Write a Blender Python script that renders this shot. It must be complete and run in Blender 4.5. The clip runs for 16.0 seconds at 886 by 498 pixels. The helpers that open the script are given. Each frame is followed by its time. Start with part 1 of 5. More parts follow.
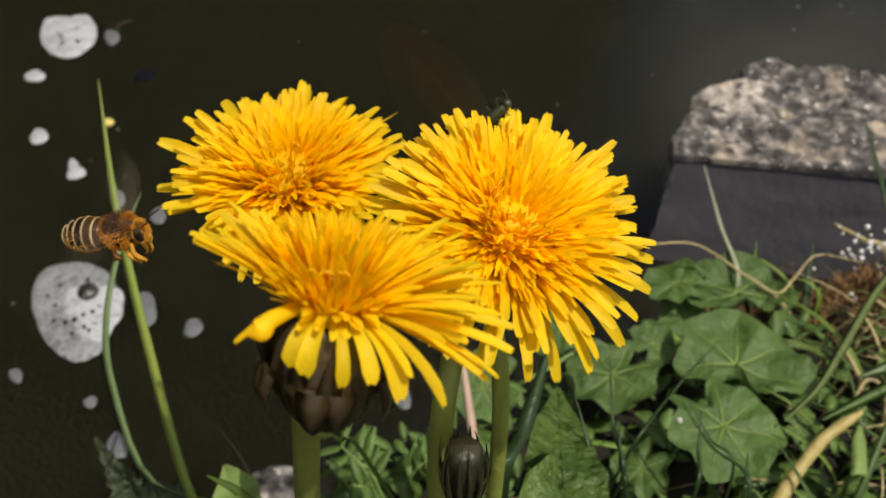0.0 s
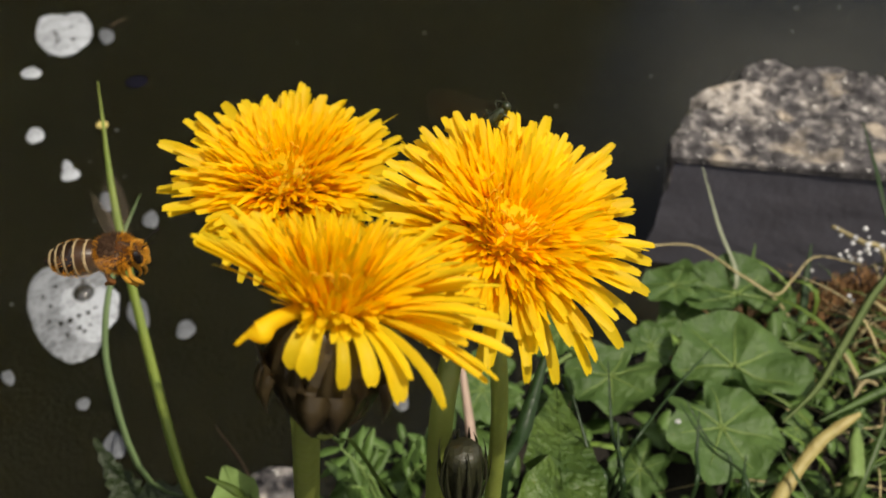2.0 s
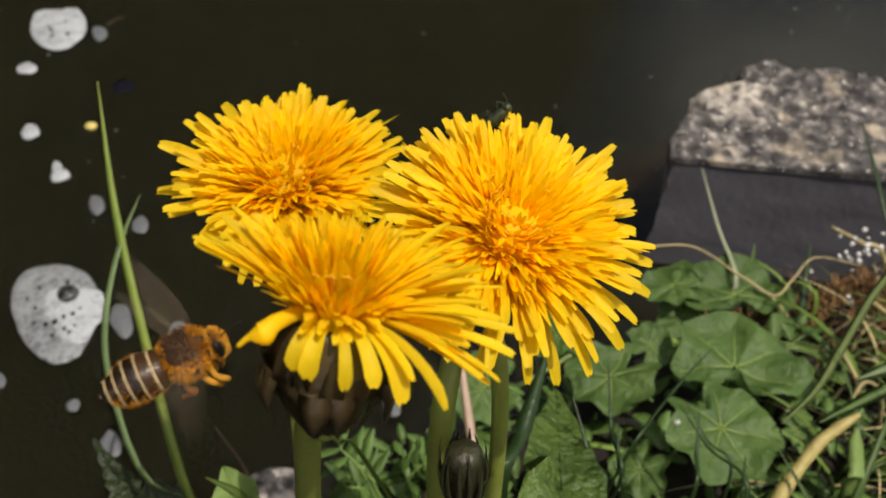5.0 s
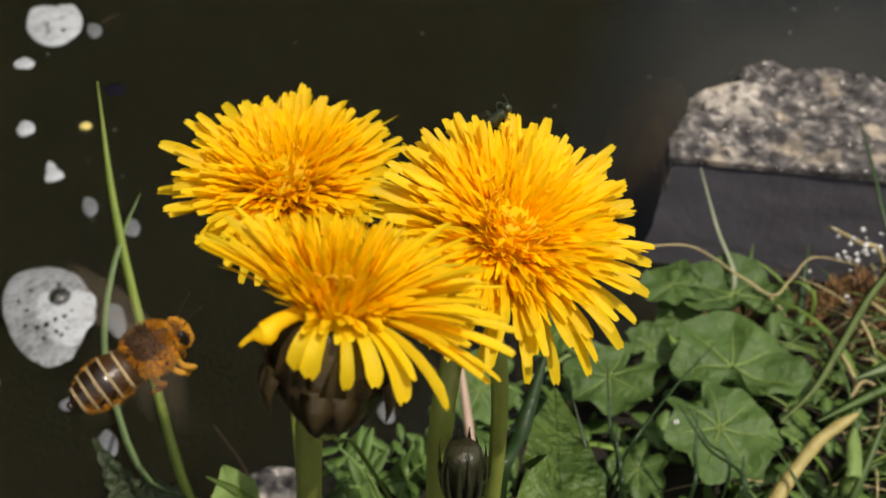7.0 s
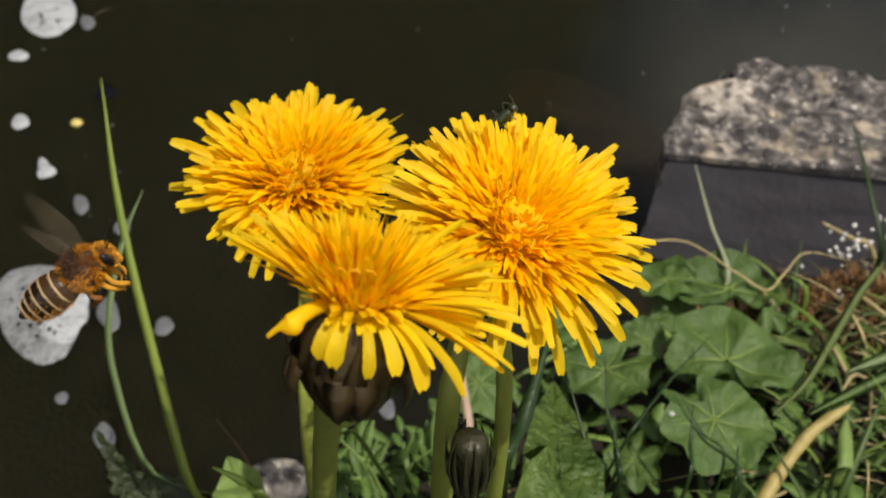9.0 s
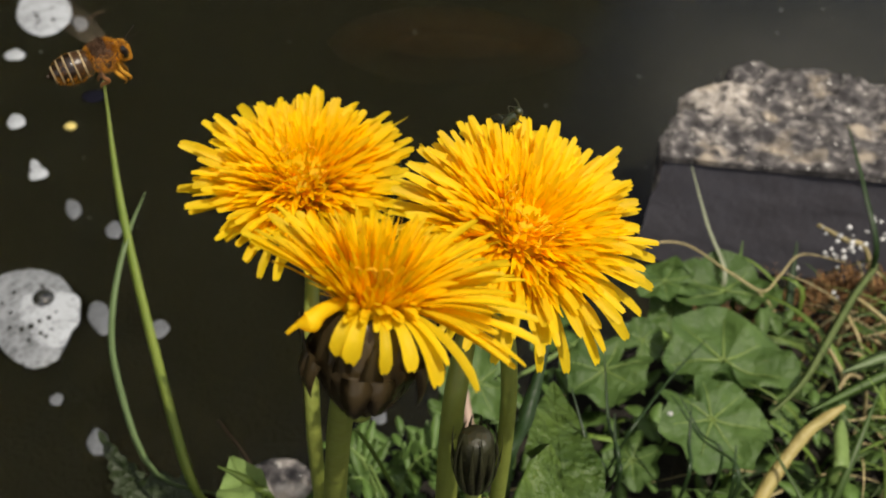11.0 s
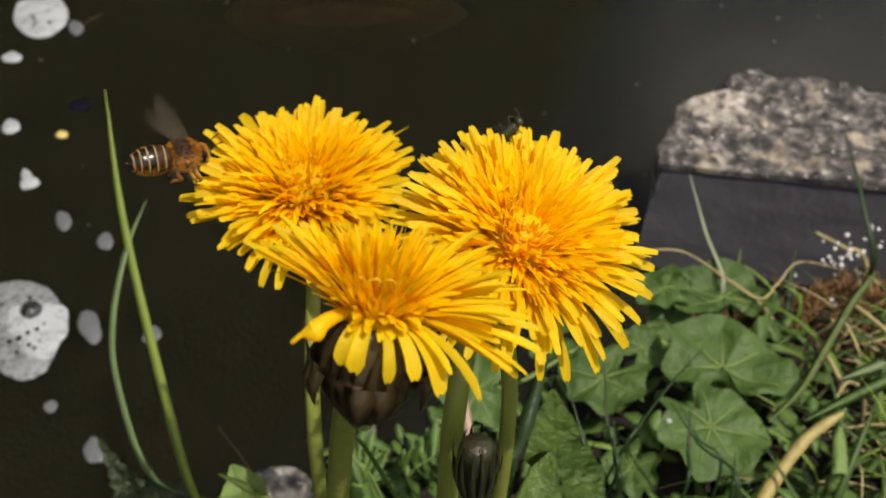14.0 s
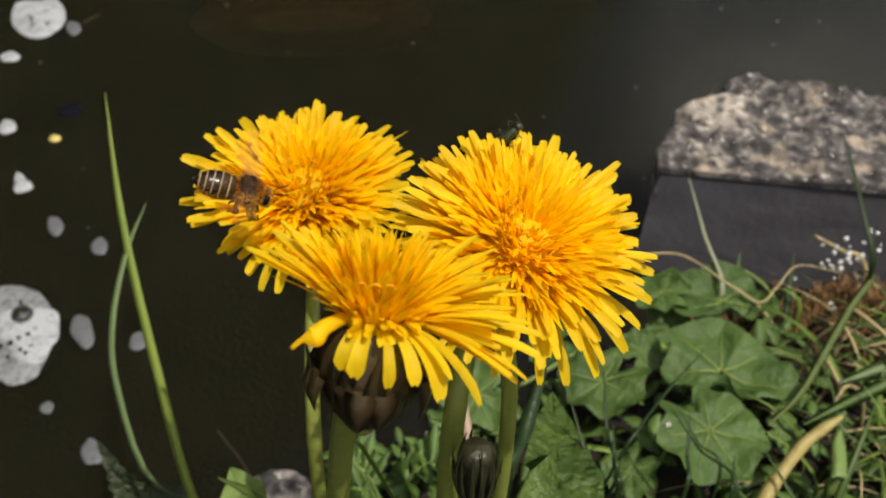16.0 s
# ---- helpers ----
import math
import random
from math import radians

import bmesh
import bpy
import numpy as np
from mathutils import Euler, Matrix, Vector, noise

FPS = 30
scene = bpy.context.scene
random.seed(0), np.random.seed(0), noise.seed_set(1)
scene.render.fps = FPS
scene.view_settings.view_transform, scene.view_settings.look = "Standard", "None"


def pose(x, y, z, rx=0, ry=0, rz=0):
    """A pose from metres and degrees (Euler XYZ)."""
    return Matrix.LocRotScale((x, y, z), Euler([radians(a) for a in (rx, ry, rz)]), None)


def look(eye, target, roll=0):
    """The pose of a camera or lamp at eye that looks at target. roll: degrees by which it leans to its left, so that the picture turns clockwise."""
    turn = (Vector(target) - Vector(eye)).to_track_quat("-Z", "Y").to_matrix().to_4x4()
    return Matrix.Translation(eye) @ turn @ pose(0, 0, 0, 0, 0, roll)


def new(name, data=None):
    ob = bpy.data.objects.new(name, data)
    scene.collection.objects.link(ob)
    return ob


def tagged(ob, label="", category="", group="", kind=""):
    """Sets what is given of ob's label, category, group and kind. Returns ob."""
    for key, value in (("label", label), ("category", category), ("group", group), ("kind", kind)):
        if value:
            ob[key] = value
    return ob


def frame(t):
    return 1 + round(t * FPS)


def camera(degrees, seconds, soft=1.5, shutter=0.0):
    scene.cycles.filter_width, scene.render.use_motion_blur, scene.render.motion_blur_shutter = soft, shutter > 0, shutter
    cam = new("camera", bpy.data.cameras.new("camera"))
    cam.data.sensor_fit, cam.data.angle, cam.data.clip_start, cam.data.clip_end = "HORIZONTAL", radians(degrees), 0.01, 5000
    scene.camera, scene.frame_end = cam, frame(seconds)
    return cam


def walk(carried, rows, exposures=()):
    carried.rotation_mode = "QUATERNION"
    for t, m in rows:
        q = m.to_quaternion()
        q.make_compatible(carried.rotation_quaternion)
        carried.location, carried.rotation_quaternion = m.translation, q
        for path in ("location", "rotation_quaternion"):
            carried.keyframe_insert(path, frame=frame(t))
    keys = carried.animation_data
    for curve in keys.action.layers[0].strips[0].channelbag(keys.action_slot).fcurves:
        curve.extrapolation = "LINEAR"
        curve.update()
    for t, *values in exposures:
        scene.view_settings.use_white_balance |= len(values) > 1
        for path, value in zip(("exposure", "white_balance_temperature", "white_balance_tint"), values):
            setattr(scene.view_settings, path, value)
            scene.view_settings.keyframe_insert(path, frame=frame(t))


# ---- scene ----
cam = camera(52, 16.0, soft=1.8, shutter=0.5)
cam.data.dof.use_dof = True
cam.data.dof.focus_distance = 0.118
cam.data.dof.aperture_fstop = 48
walk(cam, [
    (0, pose(0.00056, 0.00047, 0.25916, 47.952, 0.269, 0.100)),
    (0.5, pose(0.00049, 0.00044, 0.25926, 47.984, 0.250, 0.091)),
    (1, pose(0.00043, 0.00038, 0.25943, 47.999, 0.214, 0.089)),
    (1.5, pose(0.00041, 0.00032, 0.25952, 48.004, 0.176, 0.082)),
    (2, pose(0.00044, 0.00025, 0.25957, 48.012, 0.154, 0.073)),
    (2.5, pose(0.00046, 0.00017, 0.25969, 48.018, 0.136, 0.064)),
    (3, pose(0.00044, 0.00016, 0.25976, 48.021, 0.111, 0.048)),
    (3.5, pose(0.00038, 0.00022, 0.25973, 48.027, 0.096, 0.036)),
    (4, pose(0.00031, 0.00029, 0.25968, 48.034, 0.098, 0.035)),
    (6.5, pose(0.00002, 0.00017, 0.25981, 48.016, 0.034, 0.016)),
    (7, pose(-0.00004, -0.00007, 0.26009, 47.999, -0.004, -0.004)),
    (7.5, pose(-0.00021, -0.00053, 0.26062, 47.973, -0.054, -0.028)),
    (8, pose(-0.00065, -0.00129, 0.26145, 47.922, -0.121, -0.076)),
    (8.5, pose(-0.00139, -0.00219, 0.26227, 47.826, -0.223, -0.184)),
    (9, pose(-0.00225, -0.00300, 0.26282, 47.686, -0.368, -0.340)),
    (11.5, pose(-0.00425, -0.00526, 0.26450, 47.927, -0.629, -0.635)),
    (12, pose(-0.00437, -0.00543, 0.26467, 48.018, -0.653, -0.679)),
    (12.5, pose(-0.00442, -0.00553, 0.26480, 48.086, -0.669, -0.696)),
    (13, pose(-0.00445, -0.00559, 0.26496, 48.148, -0.658, -0.708)),
    (13.5, pose(-0.00448, -0.00563, 0.26514, 48.214, -0.646, -0.718)),
    (14, pose(-0.00450, -0.00561, 0.26525, 48.278, -0.658, -0.708)),
    (14.5, pose(-0.00449, -0.00553, 0.26530, 48.334, -0.674, -0.695)),
    (15, pose(-0.00449, -0.00544, 0.26530, 48.381, -0.689, -0.701)),
    (15.5, pose(-0.00454, -0.00544, 0.26535, 48.416, -0.712, -0.708)),
    (16, pose(-0.00458, -0.00557, 0.26558, 48.438, -0.723, -0.709)),
], exposures=[(0, -0.24, 6950, 10), (16, -0.24, 6950, 10)])

# ---- light ----
SUN = Vector((0.30, -0.27, 0.915)).normalized()
world = bpy.data.worlds.new("sky")
scene.world = world
world.use_nodes = True
wn = world.node_tree.nodes
sky = wn.new("ShaderNodeTexSky")
sky.sky_type = "NISHITA"
sky.sun_disc = False
sky.dust_density = 4.0
sky.air_density = 0.8
sky.sun_elevation = math.asin(SUN.z)
sky.sun_rotation = math.atan2(SUN.x, SUN.y)
wn["Background"].inputs["Strength"].default_value = 0.11
# scattered white clouds all over the sky
wl = world.node_tree.links
sky_co = wn.new("ShaderNodeTexCoord")
cloud_map = wn.new("ShaderNodeMapping")
cloud_map.inputs["Location"].default_value = (0.9, 1.4, 0.2)
cloud_map.inputs["Scale"].default_value = (1.0, 1.0, 1.6)
wl.new(sky_co.outputs["Generated"], cloud_map.inputs["Vector"])
cloud_noise = wn.new("ShaderNodeTexNoise")
cloud_noise.inputs["Scale"].default_value = 2.4
cloud_noise.inputs["Detail"].default_value = 5
wl.new(cloud_map.outputs[0], cloud_noise.inputs["Vector"])
cloud_ramp = wn.new("ShaderNodeValToRGB")
cloud_ramp.color_ramp.elements[0].position, cloud_ramp.color_ramp.elements[1].position = 0.43, 0.60
wl.new(cloud_noise.outputs["Fac"], cloud_ramp.inputs["Fac"])
cloud_mix = wn.new("ShaderNodeMix")
cloud_mix.data_type = "RGBA"
wl.new(cloud_ramp.outputs["Color"], cloud_mix.inputs["Factor"])
wl.new(sky.outputs["Color"], cloud_mix.inputs["A"])
cloud_mix.inputs["B"].default_value = (10.0, 10.0, 9.8, 1)
wl.new(cloud_mix.outputs["Result"], wn["Background"].inputs["Color"])
sun = new("sun", bpy.data.lights.new("sun", "SUN"))
sun.data.energy = 4.2
sun.data.angle = radians(0.55)
sun.data.color = (1.0, 0.95, 0.86)
sun.matrix_world = look(SUN * 5, (0, 0, 0))

WATER = -0.06


# ---- materials ----
def material(name, base, rough=0.6, var=0.3, scale=200.0, bump=0.0, bump_scale=600.0, trans=0.0, metal=0.0,
             second=None, spec=0.5, coat=0.0, island=0.0, sharp=0.18):
    """Principled surface: two-scale noise colour, fine relief, and an optional share of light passing through."""
    m = bpy.data.materials.new(name)
    m.use_nodes = True
    n, l = m.node_tree.nodes, m.node_tree.links
    b = n["Principled BSDF"]
    b.inputs["Roughness"].default_value = rough
    b.inputs["Metallic"].default_value = metal
    b.inputs["Specular IOR Level"].default_value = spec
    b.inputs["Coat Weight"].default_value = coat
    co = n.new("ShaderNodeTexCoord")
    n1 = n.new("ShaderNodeTexNoise")
    n1.inputs["Scale"].default_value = scale
    n1.inputs["Detail"].default_value = 6
    n1.inputs["Roughness"].default_value = 0.65
    l.new(co.outputs["Object"], n1.inputs["Vector"])
    n2 = n.new("ShaderNodeTexNoise")
    n2.inputs["Scale"].default_value = scale * 0.17
    n2.inputs["Detail"].default_value = 3
    l.new(co.outputs["Object"], n2.inputs["Vector"])
    r = n.new("ShaderNodeValToRGB")
    r.color_ramp.elements[0].position, r.color_ramp.elements[1].position = 0.5 - sharp, 0.5 + sharp
    dark = second or tuple(c * (1 - var) for c in base)
    light = base if second else tuple(min(1, c * (1 + var)) for c in base)
    r.color_ramp.elements[0].color = (*dark, 1)
    r.color_ramp.elements[1].color = (*light, 1)
    mixf = n.new("ShaderNodeMath")
    mixf.operation = "MULTIPLY_ADD"
    mixf.inputs[1].default_value = 0.55
    l.new(n1.outputs["Fac"], mixf.inputs[0])
    half = n.new("ShaderNodeMath")
    half.operation = "MULTIPLY"
    half.inputs[1].default_value = 0.45
    l.new(n2.outputs["Fac"], half.inputs[0])
    l.new(half.outputs[0], mixf.inputs[2])
    l.new(mixf.outputs[0], r.inputs["Fac"])
    colour = r.outputs["Color"]
    if island:
        info = n.new("ShaderNodeObjectInfo")
        geo = n.new("ShaderNodeNewGeometry")
        add = n.new("ShaderNodeMath")
        add.operation = "ADD"
        l.new(info.outputs["Random"], add.inputs[0])
        l.new(geo.outputs["Random Per Island"], add.inputs[1])
        fr = n.new("ShaderNodeMath")
        fr.operation = "FRACT"
        l.new(add.outputs[0], fr.inputs[0])
        mr = n.new("ShaderNodeMapRange")
        mr.inputs["To Min"].default_value = 1 - island
        mr.inputs["To Max"].default_value = 1 + island
        l.new(fr.outputs[0], mr.inputs["Value"])
        hs = n.new("ShaderNodeHueSaturation")
        l.new(mr.outputs[0], hs.inputs["Value"])
        l.new(colour, hs.inputs["Color"])
        colour = hs.outputs["Color"]
    l.new(colour, b.inputs["Base Color"])
    if bump:
        n3 = n.new("ShaderNodeTexNoise")
        n3.inputs["Scale"].default_value = bump_scale
        n3.inputs["Detail"].default_value = 5
        l.new(co.outputs["Object"], n3.inputs["Vector"])
        bp = n.new("ShaderNodeBump")
        bp.inputs["Strength"].default_value = bump
        bp.inputs["Distance"].default_value = 1.0 / bump_scale
        l.new(n3.outputs["Fac"], bp.inputs["Height"])
        l.new(bp.outputs["Normal"], b.inputs["Normal"])
    if trans:
        t = n.new("ShaderNodeBsdfTranslucent")
        l.new(colour, t.inputs["Color"])
        mx = n.new("ShaderNodeMixShader")
        mx.inputs["Fac"].default_value = trans
        l.new(b.outputs[0], mx.inputs[1])
        l.new(t.outputs[0], mx.inputs[2])
        l.new(mx.outputs[0], n["Material Output"].inputs["Surface"])
    return m


def see_through(name, base, amount, rough=0.3, spec=0.5, ior=1.5):
    m = bpy.data.materials.new(name)
    m.use_nodes = True
    n, l = m.node_tree.nodes, m.node_tree.links
    b = n["Principled BSDF"]
    b.inputs["Base Color"].default_value = (*base, 1)
    b.inputs["Roughness"].default_value = rough
    b.inputs["Specular IOR Level"].default_value = spec
    b.inputs["IOR"].default_value = ior
    t = n.new("ShaderNodeBsdfTransparent")
    mx = n.new("ShaderNodeMixShader")
    mx.inputs["Fac"].default_value = amount
    l.new(b.outputs[0], mx.inputs[1])
    l.new(t.outputs[0], mx.inputs[2])
    l.new(mx.outputs[0], n["Material Output"].inputs["Surface"])
    return m


def water_material():
    m = bpy.data.materials.new("murky_water")
    m.use_nodes = True
    n, l = m.node_tree.nodes, m.node_tree.links
    b = n["Principled BSDF"]
    b.inputs["Roughness"].default_value = 0.12
    b.inputs["IOR"].default_value = 1.33
    b.inputs["Subsurface Weight"].default_value = 1.0
    b.inputs["Subsurface Radius"].default_value = (1.0, 0.9, 0.6)
    b.inputs["Subsurface Scale"].default_value = 0.12
    co = n.new("ShaderNodeTexCoord")
    cloud = n.new("ShaderNodeTexNoise")
    cloud.inputs["Scale"].default_value = 3.0
    cloud.inputs["Detail"].default_value = 4
    l.new(co.outputs["Object"], cloud.inputs["Vector"])
    r = n.new("ShaderNodeValToRGB")
    r.color_ramp.elements[0].color = (0.0106, 0.0104, 0.0056, 1)
    r.color_ramp.elements[1].color = (0.0142, 0.0142, 0.0084, 1)
    l.new(cloud.outputs["Fac"], r.inputs["Fac"])
    l.new(r.outputs["Color"], b.inputs["Base Color"])
    wave = n.new("ShaderNodeTexNoise")
    wave.inputs["Scale"].default_value = 14.0
    wave.inputs["Detail"].default_value = 2
    l.new(co.outputs["Object"], wave.inputs["Vector"])
    bp = n.new("ShaderNodeBump")
    bp.inputs["Strength"].default_value = 0.025
    bp.inputs["Distance"].default_value = 0.02
    l.new(wave.outputs["Fac"], bp.inputs["Height"])
    l.new(bp.outputs["Normal"], b.inputs["Normal"])
    t = n.new("ShaderNodeBsdfTransparent")
    t.inputs["Color"].default_value = (0.9, 0.8, 0.55, 1)
    mx = n.new("ShaderNodeMixShader")
    mx.inputs["Fac"].default_value = 0.19
    l.new(b.outputs[0], mx.inputs[1])
    l.new(t.outputs[0], mx.inputs[2])
    l.new(mx.outputs[0], n["Material Output"].inputs["Surface"])
    return m


def foam_material(name, wall, hollow, cells):
    """Froth of small bubbles: pale walls round darker hollows, unevenly dense."""
    m = bpy.data.materials.new(name)
    m.use_nodes = True
    n, l = m.node_tree.nodes, m.node_tree.links
    b = n["Principled BSDF"]
    b.inputs["Roughness"].default_value = 0.5
    co = n.new("ShaderNodeTexCoord")
    vor = n.new("ShaderNodeTexVoronoi")
    vor.inputs["Scale"].default_value = cells
    l.new(co.outputs["Object"], vor.inputs["Vector"])
    cloud = n.new("ShaderNodeTexNoise")
    cloud.inputs["Scale"].default_value = 110
    cloud.inputs["Detail"].default_value = 4
    l.new(co.outputs["Object"], cloud.inputs["Vector"])
    add = n.new("ShaderNodeMath")
    add.operation = "MULTIPLY_ADD"
    add.inputs[1].default_value = 0.45
    l.new(vor.outputs["Distance"], add.inputs[0])
    l.new(cloud.outputs["Fac"], add.inputs[2])
    r = n.new("ShaderNodeValToRGB")
    r.color_ramp.elements[0].position, r.color_ramp.elements[1].position = 0.44, 0.84
    r.color_ramp.elements[0].color = (*hollow, 1)
    r.color_ramp.elements[1].color = (*wall, 1)
    l.new(add.outputs[0], r.inputs["Fac"])
    l.new(r.outputs["Color"], b.inputs["Base Color"])
    bp = n.new("ShaderNodeBump")
    bp.inputs["Strength"].default_value = 0.6
    bp.inputs["Distance"].default_value = 0.0006
    l.new(vor.outputs["Distance"], bp.inputs["Height"])
    l.new(bp.outputs["Normal"], b.inputs["Normal"])
    return m


def granite_material():
    """Weathered granite: grey and buff patches, coarse dark and pale grains, lichen white flecks."""
    m = bpy.data.materials.new("granite")
    m.use_nodes = True
    n, l = m.node_tree.nodes, m.node_tree.links
    b = n["Principled BSDF"]
    b.inputs["Roughness"].default_value = 0.85
    b.inputs["Specular IOR Level"].default_value = 0.35
    co = n.new("ShaderNodeTexCoord")

    def noise_at(scale, detail, rough=0.55):
        q = n.new("ShaderNodeTexNoise")
        q.inputs["Scale"].default_value = scale
        q.inputs["Detail"].default_value = detail
        q.inputs["Roughness"].default_value = rough
        l.new(co.outputs["Object"], q.inputs["Vector"])
        return q.outputs["Fac"]

    def ramp(fac, stops):
        r = n.new("ShaderNodeValToRGB")
        while len(r.color_ramp.elements) < len(stops):
            r.color_ramp.elements.new(0.5)
        for e, (at, col) in zip(r.color_ramp.elements, stops):
            e.position, e.color = at, (*col, 1)
        l.new(fac, r.inputs["Fac"])
        return r.outputs["Color"]

    def blend(fac, a, c):
        x = n.new("ShaderNodeMix")
        x.data_type = "RGBA"
        l.new(fac, x.inputs["Factor"])
        l.new(a, x.inputs["A"])
        l.new(c, x.inputs["B"])
        return x.outputs["Result"]

    grains = ramp(noise_at(150, 4), [(0.34, (0.10, 0.09, 0.085)), (0.43, (0.25, 0.225, 0.205)), (0.53, (0.40, 0.36, 0.325)), (0.64, (0.60, 0.55, 0.50))])
    dark = ramp(noise_at(150, 4), [(0.36, (0.035, 0.032, 0.034)), (0.52, (0.090, 0.083, 0.084)), (0.68, (0.30, 0.275, 0.26))])
    buff = ramp(noise_at(160, 3), [(0.35, (0.22, 0.18, 0.14)), (0.65, (0.54, 0.46, 0.36))])
    # patch noise sloped along Y and X: darker towards the front right
    xyz = n.new("ShaderNodeSeparateXYZ")
    l.new(co.outputs["Object"], xyz.inputs[0])
    mottle_y = n.new("ShaderNodeMath")
    mottle_y.operation = "MULTIPLY_ADD"
    mottle_y.inputs[1].default_value = 1.3
    l.new(xyz.outputs["Y"], mottle_y.inputs[0])
    l.new(noise_at(24, 4, 0.6), mottle_y.inputs[2])
    mottled = n.new("ShaderNodeMath")
    mottled.operation = "MULTIPLY_ADD"
    mottled.inputs[1].default_value = -1.0
    l.new(xyz.outputs["X"], mottled.inputs[0])
    l.new(mottle_y.outputs[0], mottled.inputs[2])
    patch = ramp(mottled.outputs[0], [(0.45, (0, 0, 0)), (0.54, (1, 1, 1))])
    warm = ramp(noise_at(38, 2), [(0.58, (0, 0, 0)), (0.70, (1, 1, 1))])
    col = blend(patch, dark, grains)
    col = blend(warm, col, buff)
    fleck = ramp(noise_at(330, 2), [(0.66, (0, 0, 0)), (0.72, (1, 1, 1))])
    white = n.new("ShaderNodeRGB")
    white.outputs[0].default_value = (0.62, 0.60, 0.56, 1)
    col = blend(fleck, col, white.outputs[0])
    l.new(col, b.inputs["Base Color"])
    bp = n.new("ShaderNodeBump")
    bp.inputs["Strength"].default_value = 0.8
    bp.inputs["Distance"].default_value = 0.0018
    l.new(noise_at(380, 5, 0.6), bp.inputs["Height"])
    l.new(bp.outputs["Normal"], b.inputs["Normal"])
    return m


M_WATER = water_material()
M_SOIL = material("soil", (0.020, 0.015, 0.009), 0.95, 0.5, 90, 0.8, 350, second=(0.006, 0.005, 0.003))
M_CAP = granite_material()
# stone's front face: its shade is part of this dark grey
M_FACE = material("face_shade_grey", (0.108, 0.108, 0.134), 0.5, 0.3, 30, 0.15, 200, second=(0.072, 0.066, 0.074), sharp=0.25)
M_PETAL = material("petal_yellow", (0.96, 0.668, 0.016), 0.55, 0.08, 300, 0.15, 900, trans=0.50, spec=0.3, island=0.12)
M_PETAL_IN = material("petal_orange", (1.0, 0.672, 0.009), 0.6, 0.04, 300, 0.15, 900, trans=0.55, spec=0.25, island=0.18)
M_PETAL_MID = material("petal_golden", (1.0, 0.674, 0.011), 0.6, 0.05, 300, 0.15, 900, trans=0.52, spec=0.25, island=0.18)
M_STYLE = material("style", (1.0, 0.56, 0.006), 0.6, 0.1, 300, trans=0.4)
M_STEM = material("stem", (0.32, 0.39, 0.075), 0.42, 0.25, 150, 0.2, 500, trans=0.25, second=(0.23, 0.25, 0.055))
M_BRACT = material("bract", (0.082, 0.058, 0.021), 0.28, 0.4, 140, 0.2, 500, trans=0.2, second=(0.030, 0.020, 0.012))
M_BUD = material("bud_bract", (0.042, 0.046, 0.018), 0.40, 0.4, 250, 0.3, 600, second=(0.014, 0.011, 0.008))
M_LEAF = material("leaf", (0.118, 0.200, 0.050), 0.5, 0.25, 75, 0.5, 260, trans=0.28, second=(0.052, 0.104, 0.026), island=0.12, spec=0.4, sharp=0.14)
M_VEIN = material("leaf_vein", (0.22, 0.31, 0.08), 0.5, 0.2, 120, trans=0.2)
M_DLEAF = material("dandelion_leaf", (0.130, 0.205, 0.034), 0.42, 0.35, 110, 1.0, 200, trans=0.2, second=(0.040, 0.082, 0.016))
M_CLOVER = material("clover_leaf", (0.110, 0.195, 0.045), 0.45, 0.2, 120, 0.3, 350, trans=0.3, island=0.2)
M_PALE = material("pale_leaf", (0.23, 0.34, 0.10), 0.5, 0.2, 120, 0.3, 350, trans=0.3)
M_GRASS = material("grass_green", (0.150, 0.235, 0.042), 0.42, 0.3, 90, trans=0.3, island=0.45)
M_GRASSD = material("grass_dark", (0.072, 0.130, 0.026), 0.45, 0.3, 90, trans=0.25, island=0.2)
M_BLADE = material("grass_blade", (0.32, 0.38, 0.07), 0.4, 0.15, 90, 0.2, 600, trans=0.3, second=(0.18, 0.28, 0.05))
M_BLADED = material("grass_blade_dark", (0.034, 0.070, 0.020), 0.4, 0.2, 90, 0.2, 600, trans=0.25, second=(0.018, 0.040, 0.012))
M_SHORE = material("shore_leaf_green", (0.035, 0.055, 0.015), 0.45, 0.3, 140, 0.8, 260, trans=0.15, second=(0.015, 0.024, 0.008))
M_BLADE2 = material("grass_blade_green", (0.17, 0.25, 0.10), 0.45, 0.15, 90, 0.2, 600, trans=0.3)
M_ARCH = material("grass_blade_pale", (0.20, 0.25, 0.09), 0.5, 0.2, 90, 0.2, 600, trans=0.3, second=(0.10, 0.15, 0.04))
M_STALK = material("thick_straw", (0.52, 0.45, 0.17), 0.5, 0.25, 120, 0.3, 400, trans=0.2, second=(0.36, 0.27, 0.09))
M_STRAW = material("straw", (0.46, 0.38, 0.19), 0.6, 0.25, 200, 0.08, 500, trans=0.2, island=0.2)
M_DRYPALE = material("dry_pale_grass", (0.34, 0.37, 0.25), 0.6, 0.2, 200, trans=0.25)
M_STRAWP = material("straw_pink", (0.50, 0.36, 0.28), 0.6, 0.15, 200, trans=0.2)
M_MOSS = material("moss", (0.32, 0.17, 0.065), 0.9, 0.4, 300, trans=0.2, second=(0.09, 0.045, 0.018), island=0.4)
# clear drops painted mostly white in place of sun glints
M_DROP = see_through("dew_glint_white", (0.95, 0.95, 0.95), 0.4, 0.02, 1.0)
M_FOAM = foam_material("foam", (0.40, 0.425, 0.46), (0.17, 0.18, 0.195), 420)
